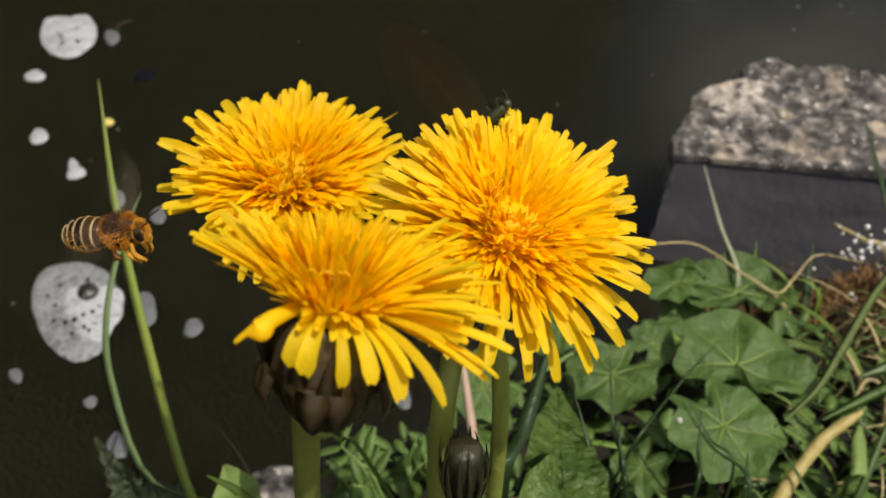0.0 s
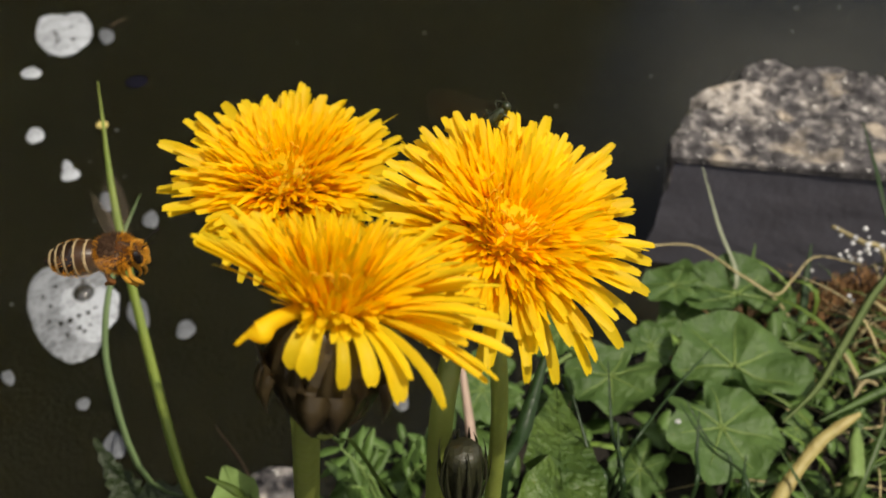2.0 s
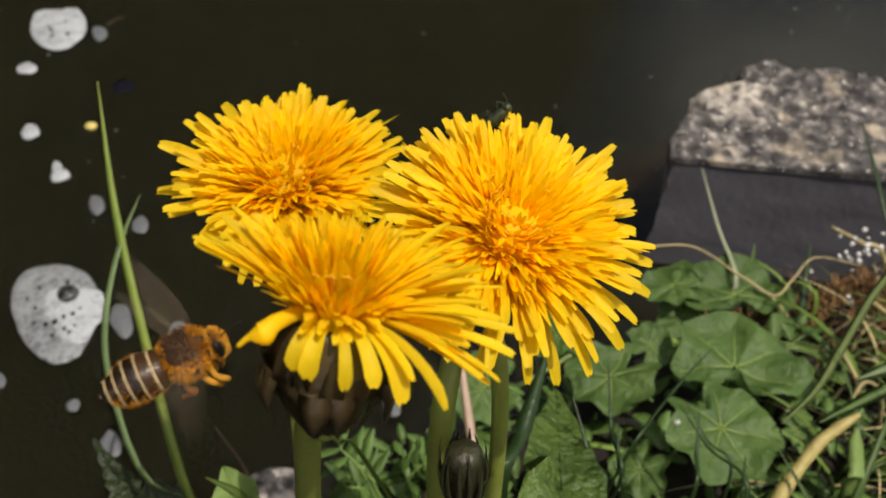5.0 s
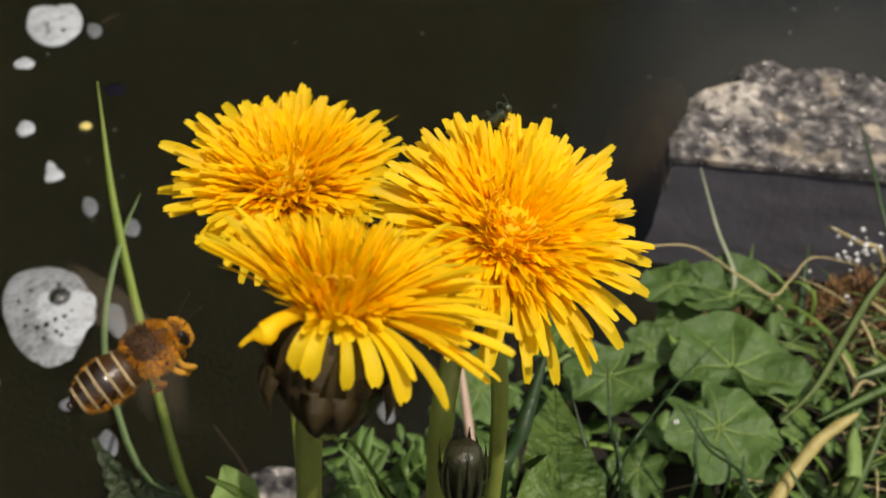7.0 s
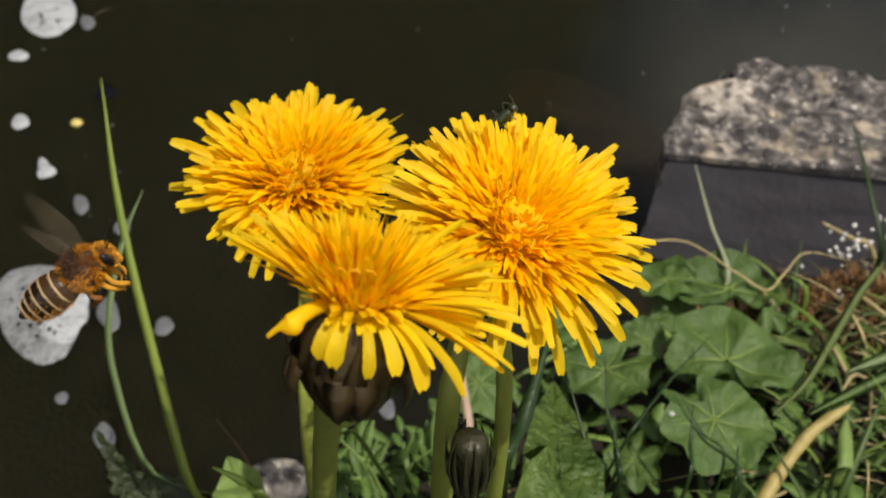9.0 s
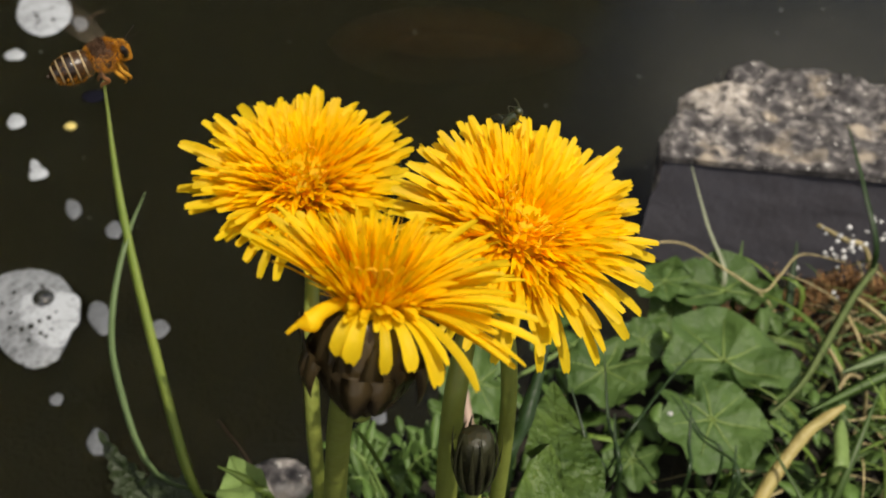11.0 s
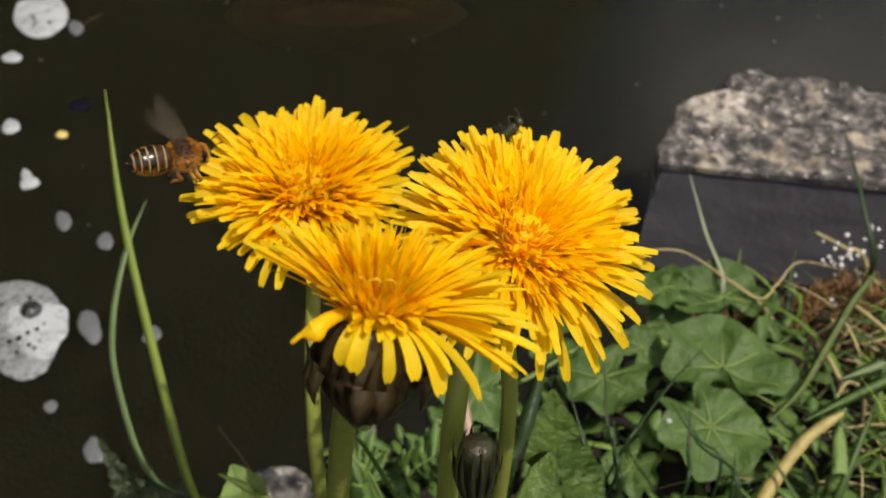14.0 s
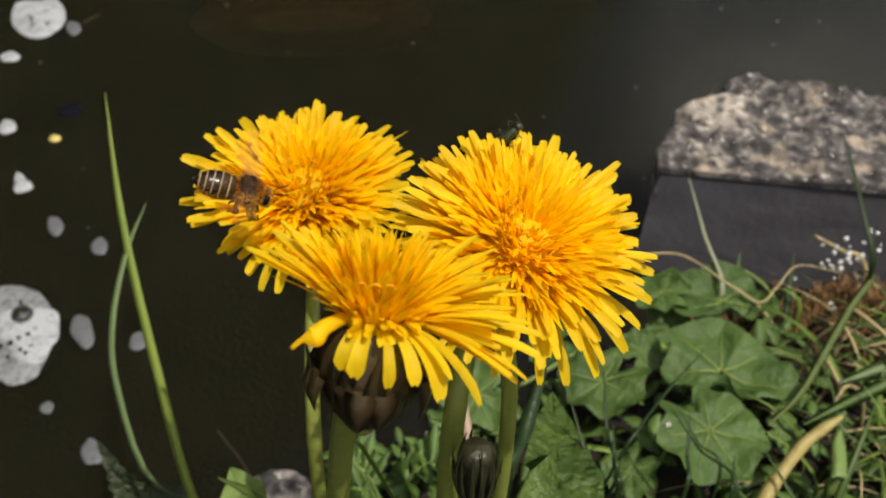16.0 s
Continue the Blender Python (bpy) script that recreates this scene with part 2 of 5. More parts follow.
M_FOAMG = material("foam_thin", (0.145, 0.155, 0.17), 0.5, 0.25, 260, 0.6, 700, trans=0.2)
M_FOAMM = foam_material("foam_grey", (0.235, 0.25, 0.27), (0.085, 0.09, 0.097), 330)
M_BUBBLE = see_through("bubble_film", (0.03, 0.03, 0.026), 0.35, 0.07, 1.0, 1.9)
M_HOLE = material("bubble_hole", (0.02, 0.02, 0.016), 0.1, 0.2, 200)
M_FISH = material("fish", (0.70, 0.36, 0.13), 0.5, 0.4, 40)
M_BLUR = see_through("fish_blur", (0.75, 0.40, 0.15), 0.89, 0.9, 0.0)
M_DARK = material("dark_leaf", (0.004, 0.004, 0.009), 0.8, 0.3, 100, spec=0.1)
M_FLECK = material("yellow_fleck", (0.58, 0.47, 0.15), 0.6, 0.2, 200)
M_CHITIN = material("bee_chitin", (0.026, 0.012, 0.005), 0.24, 0.4, 400, 0.1, 2500, second=(0.010, 0.005, 0.003), spec=0.6)
M_WAIST = material("bee_waist", (0.045, 0.021, 0.008), 0.30, 0.4, 400, 0.15, 2500, second=(0.045, 0.022, 0.009), spec=0.3)
M_BAND = material("bee_hair_band", (0.43, 0.325, 0.175), 0.8, 0.25, 900, 0.6, 3000)
M_FUZZ = material("bee_fuzz", (0.80, 0.34, 0.022), 0.85, 0.35, 230, 0.5, 3000, trans=0.12, second=(0.20, 0.075, 0.012), spec=0.1, island=0.35)
M_POLLEN = material("pollen", (0.90, 0.45, 0.030), 0.85, 0.25, 300, 0.5, 3000, second=(0.30, 0.115, 0.015), island=0.3)
M_BACK = material("bee_back", (0.060, 0.026, 0.008), 0.85, 0.4, 900, 0.6, 3000)
M_EYE = material("bee_eye", (0.012, 0.009, 0.008), 0.15, 0.2, 800)
M_LEG = material("bee_leg", (0.22, 0.085, 0.018), 0.5, 0.4, 700)
M_WING = see_through("bee_wing", (0.44, 0.35, 0.26), 0.935, 0.35, 0.4)
M_TREES = material("tree_foliage", (0.05, 0.075, 0.025), 0.7, 0.4, 2, island=0.4)
M_FLYWING = see_through("fly_wing", (0.05, 0.05, 0.04), 0.85, 0.3, 0.4)
M_TWIG = material("dry_brown_stem", (0.07, 0.04, 0.02), 0.7, 0.3, 200)
M_FLY = material("fly_shell", (0.03, 0.04, 0.02), 0.3, 0.4, 900)


# ---- mesh helpers ----
def mesh_of(name, verts, faces, mat, smooth=True):
    me = bpy.data.meshes.new(name)
    me.from_pydata([tuple(map(float, v)) for v in verts], [], [tuple(map(int, f)) for f in faces])
    me.materials.append(mat)
    if smooth:
        me.polygons.foreach_set("use_smooth", [True] * len(me.polygons))
    me.update()
    return me


def part(name, vf, mat, parent=None, label="", smooth=True):
    """One mesh object under a thing or part. Vertices are given in the space of the thing."""
    ob = new(name, mesh_of(name, vf[0], vf[1], mat, smooth))
    if parent is not None:
        ob.parent = parent
    if label:
        tagged(ob, label)
    return ob


def thing(name, at, label, category, group="", kind=""):
    ob = new(name)
    ob.empty_display_size = 0.005
    ob.location = at
    return tagged(ob, label, category, group, kind)


def join(pieces):
    vs, fs, k = [], [], 0
    for v, f in pieces:
        vs.extend(v)
        fs.extend([tuple(i + k for i in q) for q in f])
        k += len(v)
    return vs, fs


def moved(vf, off):
    return [np.asarray(v, float) - np.asarray(off, float) for v in vf[0]], vf[1]


def grid_faces(rows, cols, wrap=False, start=0):
    f = []
    for i in range(rows - 1):
        for j in range(cols if wrap else cols - 1):
            a, b = i * cols + j, i * cols + (j + 1) % cols
            f.append((start + a, start + b, start + b + cols, start + a + cols))
    return f


def unit(v):
    v = np.asarray(v, float)
    return v / (np.linalg.norm(v) + 1e-12)


def spline(points, n):
    """A smooth line through points, n samples."""
    p = np.asarray(points, float)
    k = len(p)
    if k == 2:
        s = np.linspace(0, 1, n)[:, None]
        return p[0] * (1 - s) + p[1] * s
    q = np.vstack([2 * p[0] - p[1], p, 2 * p[-1] - p[-2]])
    out = []
    for s in np.linspace(0, k - 1 - 1e-9, n):
        i = int(s)
        t = s - i
        a, b, c, d = q[i], q[i + 1], q[i + 2], q[i + 3]
        out.append(0.5 * (2 * b + (c - a) * t + (2 * a - 5 * b + 4 * c - d) * t * t + (3 * b - a - 3 * c + d) * t ** 3))
    return np.array(out)


def tube(points, radii, sides=10, n=None, cap=True):
    p = spline(points, n or len(points) * 4)
    r = np.interp(np.linspace(0, 1, len(p)), np.linspace(0, 1, len(radii)), radii)
    vs = []
    ref = np.array([0.3, 0.9, 0.2])
    for i in range(len(p)):
        t = unit(p[min(i + 1, len(p) - 1)] - p[max(i - 1, 0)])
        u = unit(np.cross(t, ref))
        w = np.cross(t, u)
        for j in range(sides):
            a = 2 * math.pi * j / sides
            vs.append(p[i] + r[i] * (math.cos(a) * u + math.sin(a) * w))
    fs = grid_faces(len(p), sides, True)
    if cap:
        fs += [tuple(range(sides))[::-1], tuple(range(len(vs) - sides, len(vs)))]
    return vs, fs


def ribbon(points, widths, side=(1, 0, 0), fold=0.25, n=18, thick=0.0003):
    """A folded, thin but solid blade along a curve."""
    p = spline(points, n)
    w = np.interp(np.linspace(0, 1, n), np.linspace(0, 1, len(widths)), widths)
    vs = []
    for i in range(n):
        t = unit(p[min(i + 1, n - 1)] - p[max(i - 1, 0)])
        s = unit(np.asarray(side, float) - np.dot(side, t) * t)
        k = np.cross(s, t)
        h = w[i] / 2
        th = min(thick, h * 0.5)
        vs += [p[i] - s * h, p[i] - k * fold * h, p[i] + s * h, p[i] - k * (fold * h + th)]
    f = []
    for i in range(n - 1):
        a, b = 4 * i, 4 * i + 4
        for j in range(4):
            f.append((a + j, a + (j + 1) % 4, b + (j + 1) % 4, b + j))
    return vs, f


def ball(centre, radii, rings=10, segs=14, shake=0.0, seed=0):
    rng = np.random.RandomState(seed)
    vs = []
    for i in range(rings + 1):
        a = math.pi * i / rings
        for j in range(segs):
            b = 2 * math.pi * j / segs
            k = 1 + shake * rng.uniform(-1, 1)
            vs.append(np.array(centre) + np.array([math.cos(a) * radii[0], math.sin(a) * math.cos(b) * radii[1],
                                                   math.sin(a) * math.sin(b) * radii[2]]) * k)
    return vs, grid_faces(rings + 1, segs, True)


# ---- ground, water ----
SHORE_X = [-60, -6, -0.3, -0.12, -0.075, -0.03, 0.03, 0.08, 0.12, 0.5, 6, 60]
SHORE_Y = [-3, -2, -0.08, 0.09, 0.152, 0.185, 0.215, 0.245, 0.275, 0.295, 1.5, 3]


def ground_z(x, y):
    d = np.interp(x, SHORE_X, SHORE_Y) - y
    s = np.clip((d + 0.03) / (0.05 if x < 0.08 else 0.065), 0, 1)
    s = s * s * (3 - 2 * s)
    far = np.clip((math.hypot(x, y) - 6) / 1.5, 0, 1) if y > 0 else 0
    z = -0.16 + 0.165 * max(s, far) + (0.018 * min(max(d, 0) / 0.12, 1))
    return z + 0.004 * noise.noise(Vector((x * 40, y * 40, 0))) * max(s, far)


def build_ground():
    u = np.linspace(-1, 1, 171)
    xs = 0.05 * np.sinh(7.8 * u)
    ys = 0.15 + 0.05 * np.sinh(7.8 * u)
    vs = [(x, y, ground_z(x, y)) for y in ys for x in xs]
    ob = part("ground", (vs, grid_faces(171, 171)), M_SOIL)
    tagged(ob, "dark moist soil of a pond bank under the plants", "ground", kind="structure")
    vs = []
    for ring in np.concatenate([[0.0], 0.03 * np.exp(np.linspace(0, 5.6, 50))]):
        for j in range(64):
            a = 2 * math.pi * j / 64
            vs.append((ring * math.cos(a) * 0.98, 0.3 + ring * math.sin(a), WATER))
    ob = part("water", (vs, grid_faces(51, 64, True)), M_WATER)
    tagged(ob, "dark still murky pond water with faint sky reflection", "pond water", kind="structure")


build_ground()


def build_backdrop():
    """Dark trees round the far side of the pond, which its surface mirrors."""
    rng = np.random.RandomState(17)
    n, k = 90, 40
    vs = []
    for i in range(k):
        for j in range(n):
            deg = -120 + 156 * j / (n - 1)
            a = radians(deg)
            top = 13 + 1.6 * math.sin(a * 5) + 0.8 * math.sin(a * 13 + 1)
            top *= np.interp(deg, [-120, -10, 0, 8, 15, 36], [1, 0.9, 0.6, 0.35, 0.15, 0.04])
            h = top * i / (k - 1)
            d = 7.6 - 0.9 * math.sin(math.pi * i / (k - 1)) + 0.5 * noise.noise(Vector((a * 9, h * 1.2, 0))) + 0.25 * noise.noise(Vector((a * 30, h * 4, 5)))
            vs.append((d * math.sin(a), d * math.cos(a), h))
    pieces = [(vs, grid_faces(k, n))]
    for i in range(2600):
        v = np.array(vs[rng.randint(len(vs))])
        c = v * (1 - 0.05 * rng.uniform()) + np.array((0, 0, rng.uniform(0, 0.3)))
        r = rng.uniform(0.1, 0.35)
        u, w = unit(rng.normal(size=3)), unit(rng.normal(size=3))
        pieces.append(([c + u * r, c + w * r * 0.6, c - u * r, c - w * r * 0.6], [(0, 1, 2, 3)]))
    ob = part("backdrop", join(pieces), M_TREES)
    tagged(ob, "dark green trees round the far side of the pond", "trees", kind="structure")


build_backdrop()


# ---- stone block ----
def build_stone():
    base = thing("stone_block", (0.113, 0.35, WATER), "weathered granite block with a smooth front face coloured dark for shade at the pond edge", "stone block")
    off = np.array(base.location)

    def left(v):
        return float(np.interp(v, [0, 0.19, 0.27, 0.39, 0.45, 0.49, 0.58, 0.62, 0.70, 0.74, 0.80, 0.86, 0.95, 1.0],
                               [0.1088, 0.1115, 0.1155, 0.1225, 0.1250, 0.1345, 0.1350, 0.1275, 0.1320, 0.1460, 0.1480, 0.1570, 0.1585, 0.1660]))

    def back_edge(x):
        return float(np.interp(x, [0.16, 0.179, 0.183, 0.210, 0.216, 0.24, 0.42], [0.4325, 0.4320, 0.4235, 0.4205, 0.4115, 0.4045, 0.397]))

    def rough(x, y, z, k):
        q = Vector((x, y, z))
        a = noise.fractal(q * 55, 0.9, 2.0, 4) * k
        b = noise.noise(q * 22) * k * 0.9
        return a + b

    # rough cap
    nu, nv = 270, 110
    vs = []
    prof = []
    for v in np.linspace(0, 1, 12):
        prof.append((0.0, 0.0005 + 0.003 * v, 1))
    for v in np.linspace(0.012, 1, nv):
        prof.append((v, 0.004 + 0.006 * v, 0))
    for v in np.linspace(0, 1, 8)[1:]:
        prof.append((1.0, 0.010 - 0.07 * v, 2))
    for v, z, kind in prof:
        for u in np.linspace(0, 1, nu):
            lx = left(v)
            x = lx + (0.42 - lx) * u ** 1.3
            front = 0.350 - 0.028 * min((x - 0.11) / 0.1, 2) * 0.6
            back = back_edge(x)
            y = front + (back - front) * v
            q = rough(x, y, z, 1.0)
            grit = noise.noise(Vector((x * 150, y * 110, 7)))
            chip = noise.noise(Vector((x * 330, y * 250, 2)))
            dz = (0.0028 * q + 0.004 * noise.noise(Vector((x * 18, y * 18, 3))) - 0.0005 * v + 0.0024 * grit + 0.0012 * chip) if kind == 0 else 0.0008 * q
            dy = (-0.0004 * q if kind == 1 else 0.002 * q if kind == 2 else 0)
            dx = -0.0035 * q * (1 - u) ** 20
            drop = 0.004 * max(0, 1 - (x - lx) / 0.006) ** 2 if kind == 0 else 0
            vs.append((x + dx, y + dy, z + dz - drop))
    rows = len(prof)
    fs = grid_faces(rows, nu)
    # left end closed
    k = len(vs)
    end = [vs[i * nu] for i in range(rows)]
    vs += [(p[0] + 0.004, p[1], -0.07) for p in end]
    for i in range(rows - 1):
        fs.append((i * nu, (i + 1) * nu, k + i + 1, k + i))
    part("capstone", moved((vs, fs), off), M_CAP, base, "rough pale granite top with dark pits")
    # front face below, its shade put into the dark colour
    nu, nz = 90, 26
    vs = []
    for z in np.linspace(-0.1, 0.0025, nz):
        for u in np.linspace(0, 1, nu):
            lx = 0.1098 - 0.15 * (-0.006 - z) + 0.002 * noise.noise(Vector((0, 7, z * 120)))
            x = lx + (0.42 - lx) * u ** 1.3
            y = 0.3503 - 0.028 * min((x - 0.11) / 0.1, 2) * 0.6 - 0.10 * (-0.006 - z)
            y += 0.0007 * noise.fractal(Vector((x * 40, 0, z * 60)), 1.0, 2.0, 3)
            vs.append((x, y, z))
    fs = grid_faces(nz, nu)
    k = len(vs)
    vs += [(vs[i * nu][0] + 0.045, 0.43, vs[i * nu][2]) for i in range(nz)]
    for i in range(nz - 1):
        fs.append((i * nu, k + i, k + i + 1, (i + 1) * nu))
    part("face", moved((vs, fs), off), M_FACE, base, "smooth front face, its shade put into a dark grey colour")


build_stone()


# ---- dandelions ----
def ligule(rng, az, r0, length, width, a0, a1, frame_m, centre, twist=0.0, roll=0.0, teeth=True, curl=0.0, slim=False):
    """One strap-shaped floret: starts at radius r0, rises at a0 and ends at a1 degrees."""
    n = 8
    el = np.radians(np.linspace(a0, a1, n))
    if curl:
        el[-3:] += np.radians(np.array([0.3, 0.7, 1.0]) * curl)
    step = length / (n - 1)
    rr, zz = [r0], [0.0]
    for i in range(1, n):
        rr.append(rr[-1] + step * math.cos(el[i]))
        zz.append(zz[-1] + step * math.sin(el[i]))
    side_drift = np.cumsum(np.full(n, math.tan(math.radians(twist)) * step)) - step * math.tan(math.radians(twist))
    prof = np.interp(np.linspace(0, 1, n), [0, 0.25, 0.6, 0.88, 1], [0.5, 0.85, 1.0, 0.72, 0.26] if slim else [0.40, 0.62, 0.88, 1.0, 0.74] if teeth else [0.36, 0.6, 0.95, 1.0, 0.5])
    ca, sa = math.cos(az), math.sin(az)
    vs = []
    for i in range(n):
        h = width * prof[i] / 2
        nz, nr = math.cos(el[i]), -math.sin(el[i])
        ro = math.radians(roll) * (i / (n - 1))
        for j, c in enumerate((-1, -0.5, 0, 0.5, 1)):
            lift = h * (0.42 * abs(c) ** 1.5 + 0.08 * math.cos(c * 9))
            s = c * h * math.cos(ro) + side_drift[i]
            lift += c * h * math.sin(ro)
            r, z = rr[i] + nr * lift, zz[i] + nz * lift
            if i == n - 1 and teeth and not slim:
                e = (-0.4, 0.35, 0.1, 0.4, -0.3)[j] * width * 0.5 * rng.uniform(0.6, 1.3)
                r += e * math.cos(el[i])
                z += e * math.sin(el[i])
            vs.append(np.array((r * ca - s * sa, r * sa + s * ca, z)))
    m = np.array(frame_m)
    return [centre + m @ v for v in vs], grid_faces(n, 5)


def axis_frame(axis):
    z = unit(axis)
    x = unit(np.cross((0, 1, 0.01), z))
    return np.stack([x, np.cross(z, x), z], 1)


def bract(frame_m, centre, az, r0, z0, length, width, a0, a1):
    n = 7
    el = np.radians(np.linspace(a0, a1, n))
    step = length / (n - 1)
    r, z = r0, z0
    vs = []
    ca, sa = math.cos(az), math.sin(az)
    for i in range(n):
        h = width / 2 * (1 - (i / (n - 1)) ** 2 * 0.9)
        for c, t in ((-1, 0), (0, -0.25), (1, 0), (0, 0.15)):
            rr = r - t * h
            s = c * h
            vs.append(centre + frame_m @ np.array((rr * ca - s * sa, rr * sa + s * ca, z)))
        r += step * math.cos(el[i])
        z += step * math.sin(el[i])
    f = []
    for i in range(n - 1):
        for j in range(4):
            f.append((4 * i + j, 4 * i + (j + 1) % 4, 4 * i + 4 + (j + 1) % 4, 4 * i + 4 + j))
    return vs, f


def build_dandelion(seed, centre, axis, base, radius, layers, core, label, extra=(), stem_mid=None, stem_r=0.0016, cup=1.0,
                    reflex=9, hang=False):
    rng = np.random.RandomState(seed)
    t = thing("dandelion", base, label, "dandelion", "dandelions in bloom")
    off = np.array(base)
    m = axis_frame(axis)
    c = np.array(centre, float)
    neck = c - m[:, 2] * 0.0125 * cup
    mid = stem_mid if stem_mid is not None else (neck * 0.55 + off * 0.45 - np.array(axis) * 0.004)
    part("stem", moved(tube([off, mid, neck], [stem_r * 1.1, stem_r, stem_r], 12, 24), off), M_STEM, t,
         "hollow pale green stem")
    # green cup
    vs = []
    zs = np.linspace(0, 1, 9)
    for z in zs:
        r = np.interp(z, [0, 0.15, 0.5, 0.8, 1], [0.0018, 0.0034, 0.0056, 0.0048, 0.0030] if hang else [0.0018, 0.0027, 0.0046, 0.0051, 0.0040]) * cup
        for j in range(24):
            a = 2 * math.pi * j / 24
            k = 1 + 0.05 * math.cos(a * 12)
            vs.append(neck + m @ np.array((r * k * math.cos(a), r * k * math.sin(a), z * 0.0125 * cup)))
    fs = grid_faces(9, 24, True) + [tuple(range(24))[::-1], tuple(range(8 * 24, 9 * 24))]
    part("involucre", moved((vs, fs), off), M_BRACT, t, "dark green bract cup")
    for i in range(13):
        az = 2 * math.pi * (i + rng.uniform(-0.2, 0.2)) / 13
        part("bract", moved(bract(m, neck, az, 0.0021 * cup, 0.0005, rng.uniform(0.0095, 0.0125) * cup, rng.uniform(0.0028, 0.0038) * cup, 50, rng.uniform(84, 116)), off), M_BRACT, t)
    for i in range(reflex):
        az = 2 * math.pi * (i + rng.uniform(-0.3, 0.3)) / reflex
        a0, a1 = (rng.uniform(-75, -50), rng.uniform(-135, -110)) if hang else (rng.uniform(20, 55), rng.uniform(60, 118))
        part("outer_bract", moved(bract(m, neck, az, (0.0058 if hang else 0.0026) * cup, (0.0070 if hang else 0.0012) * cup,
                                        (rng.uniform(0.0040, 0.0052) if hang else rng.uniform(0.0055, 0.0085)) * cup, 0.0032 * cup, a0, a1), off), M_BRACT, t)
    # domed floor of the head, enlarged and golden to brighten gaps between florets
    vs = []
    for i in range(9):
        a = -0.5 + (math.pi / 2 + 0.5) * i / 8
        for j in range(24):
            b = 2 * math.pi * j / 24
            w = layers["dome"][1] * radius * (1 + 0.06 * math.sin(b * 9 + i)) * math.cos(a)
            vs.append(c + m @ np.array((math.cos(b) * w, math.sin(b) * w, math.sin(a) * layers["dome"][0] * radius)))
    part("receptacle", moved((vs, grid_faces(9, 24, True)), off), M_PETAL_IN, t)
    # florets, set in a spiral from the heart outwards
    heart = []
    for tone, inner, az, r0, length, width, a0, a1, twist, roll, curl in layers["florets"](rng, radius):
        v = ligule(rng, az, r0, length, width, a0, a1, m, c, twist=twist, roll=roll, curl=curl, slim=tone is not M_PETAL)
        if inner:
            heart.append(v)
        else:
            part("floret", moved(v, off), tone, t)
    tagged(part("floret_heart", moved(join(heart), off), M_PETAL_IN, t, "packed orange young florets"), kind="stuff")
    for az, r0, length, width, a0, a1, curl in extra:
        v = ligule(rng, math.radians(az), r0, length, width, a0, a1, m, c, twist=rng.normal(0, 4), roll=rng.normal(0, 14), curl=curl, teeth=width < 0.0018)
        part("floret", moved(v, off), M_PETAL, t)
    # forked styles at the heart
    pieces = []
    for i in range(core):
        az, r = rng.uniform(0, 2 * math.pi), radius * 0.48 * math.sqrt(rng.uniform(0, 1))
        h = 0.0075 * rng.uniform(0.8, 1.25) * (1 - 0.35 * (r / radius)) * radius / 0.02
        tilt = r / radius * 0.9
        d = np.array((math.cos(az), math.sin(az), 0))
        foot = d * r * 0.4 + np.array((0, 0, 0.001))
        top = foot + np.array((0, 0, h)) + d * h * tilt
        for s in (-1, 1):
            q = np.cross(d, (0, 0, 1)) * s
            tip = top + q * 0.0008 + d * 0.0002 + np.array((0, 0, 0.0006))
            end = tip + q * 0.0005 - np.array((0, 0, 0.0006))
            pts = [c + m @ p for p in (foot, (foot + top) / 2, top, tip, end)]
            pieces.append(tube(pts, [0.00016, 0.00016, 0.00014, 0.0001], 4, 7, False))
    st = part("style_tuft", moved(join(pieces), off), M_STYLE, t, "fine orange forked styles")
    tagged(st, kind="stuff")
    return t


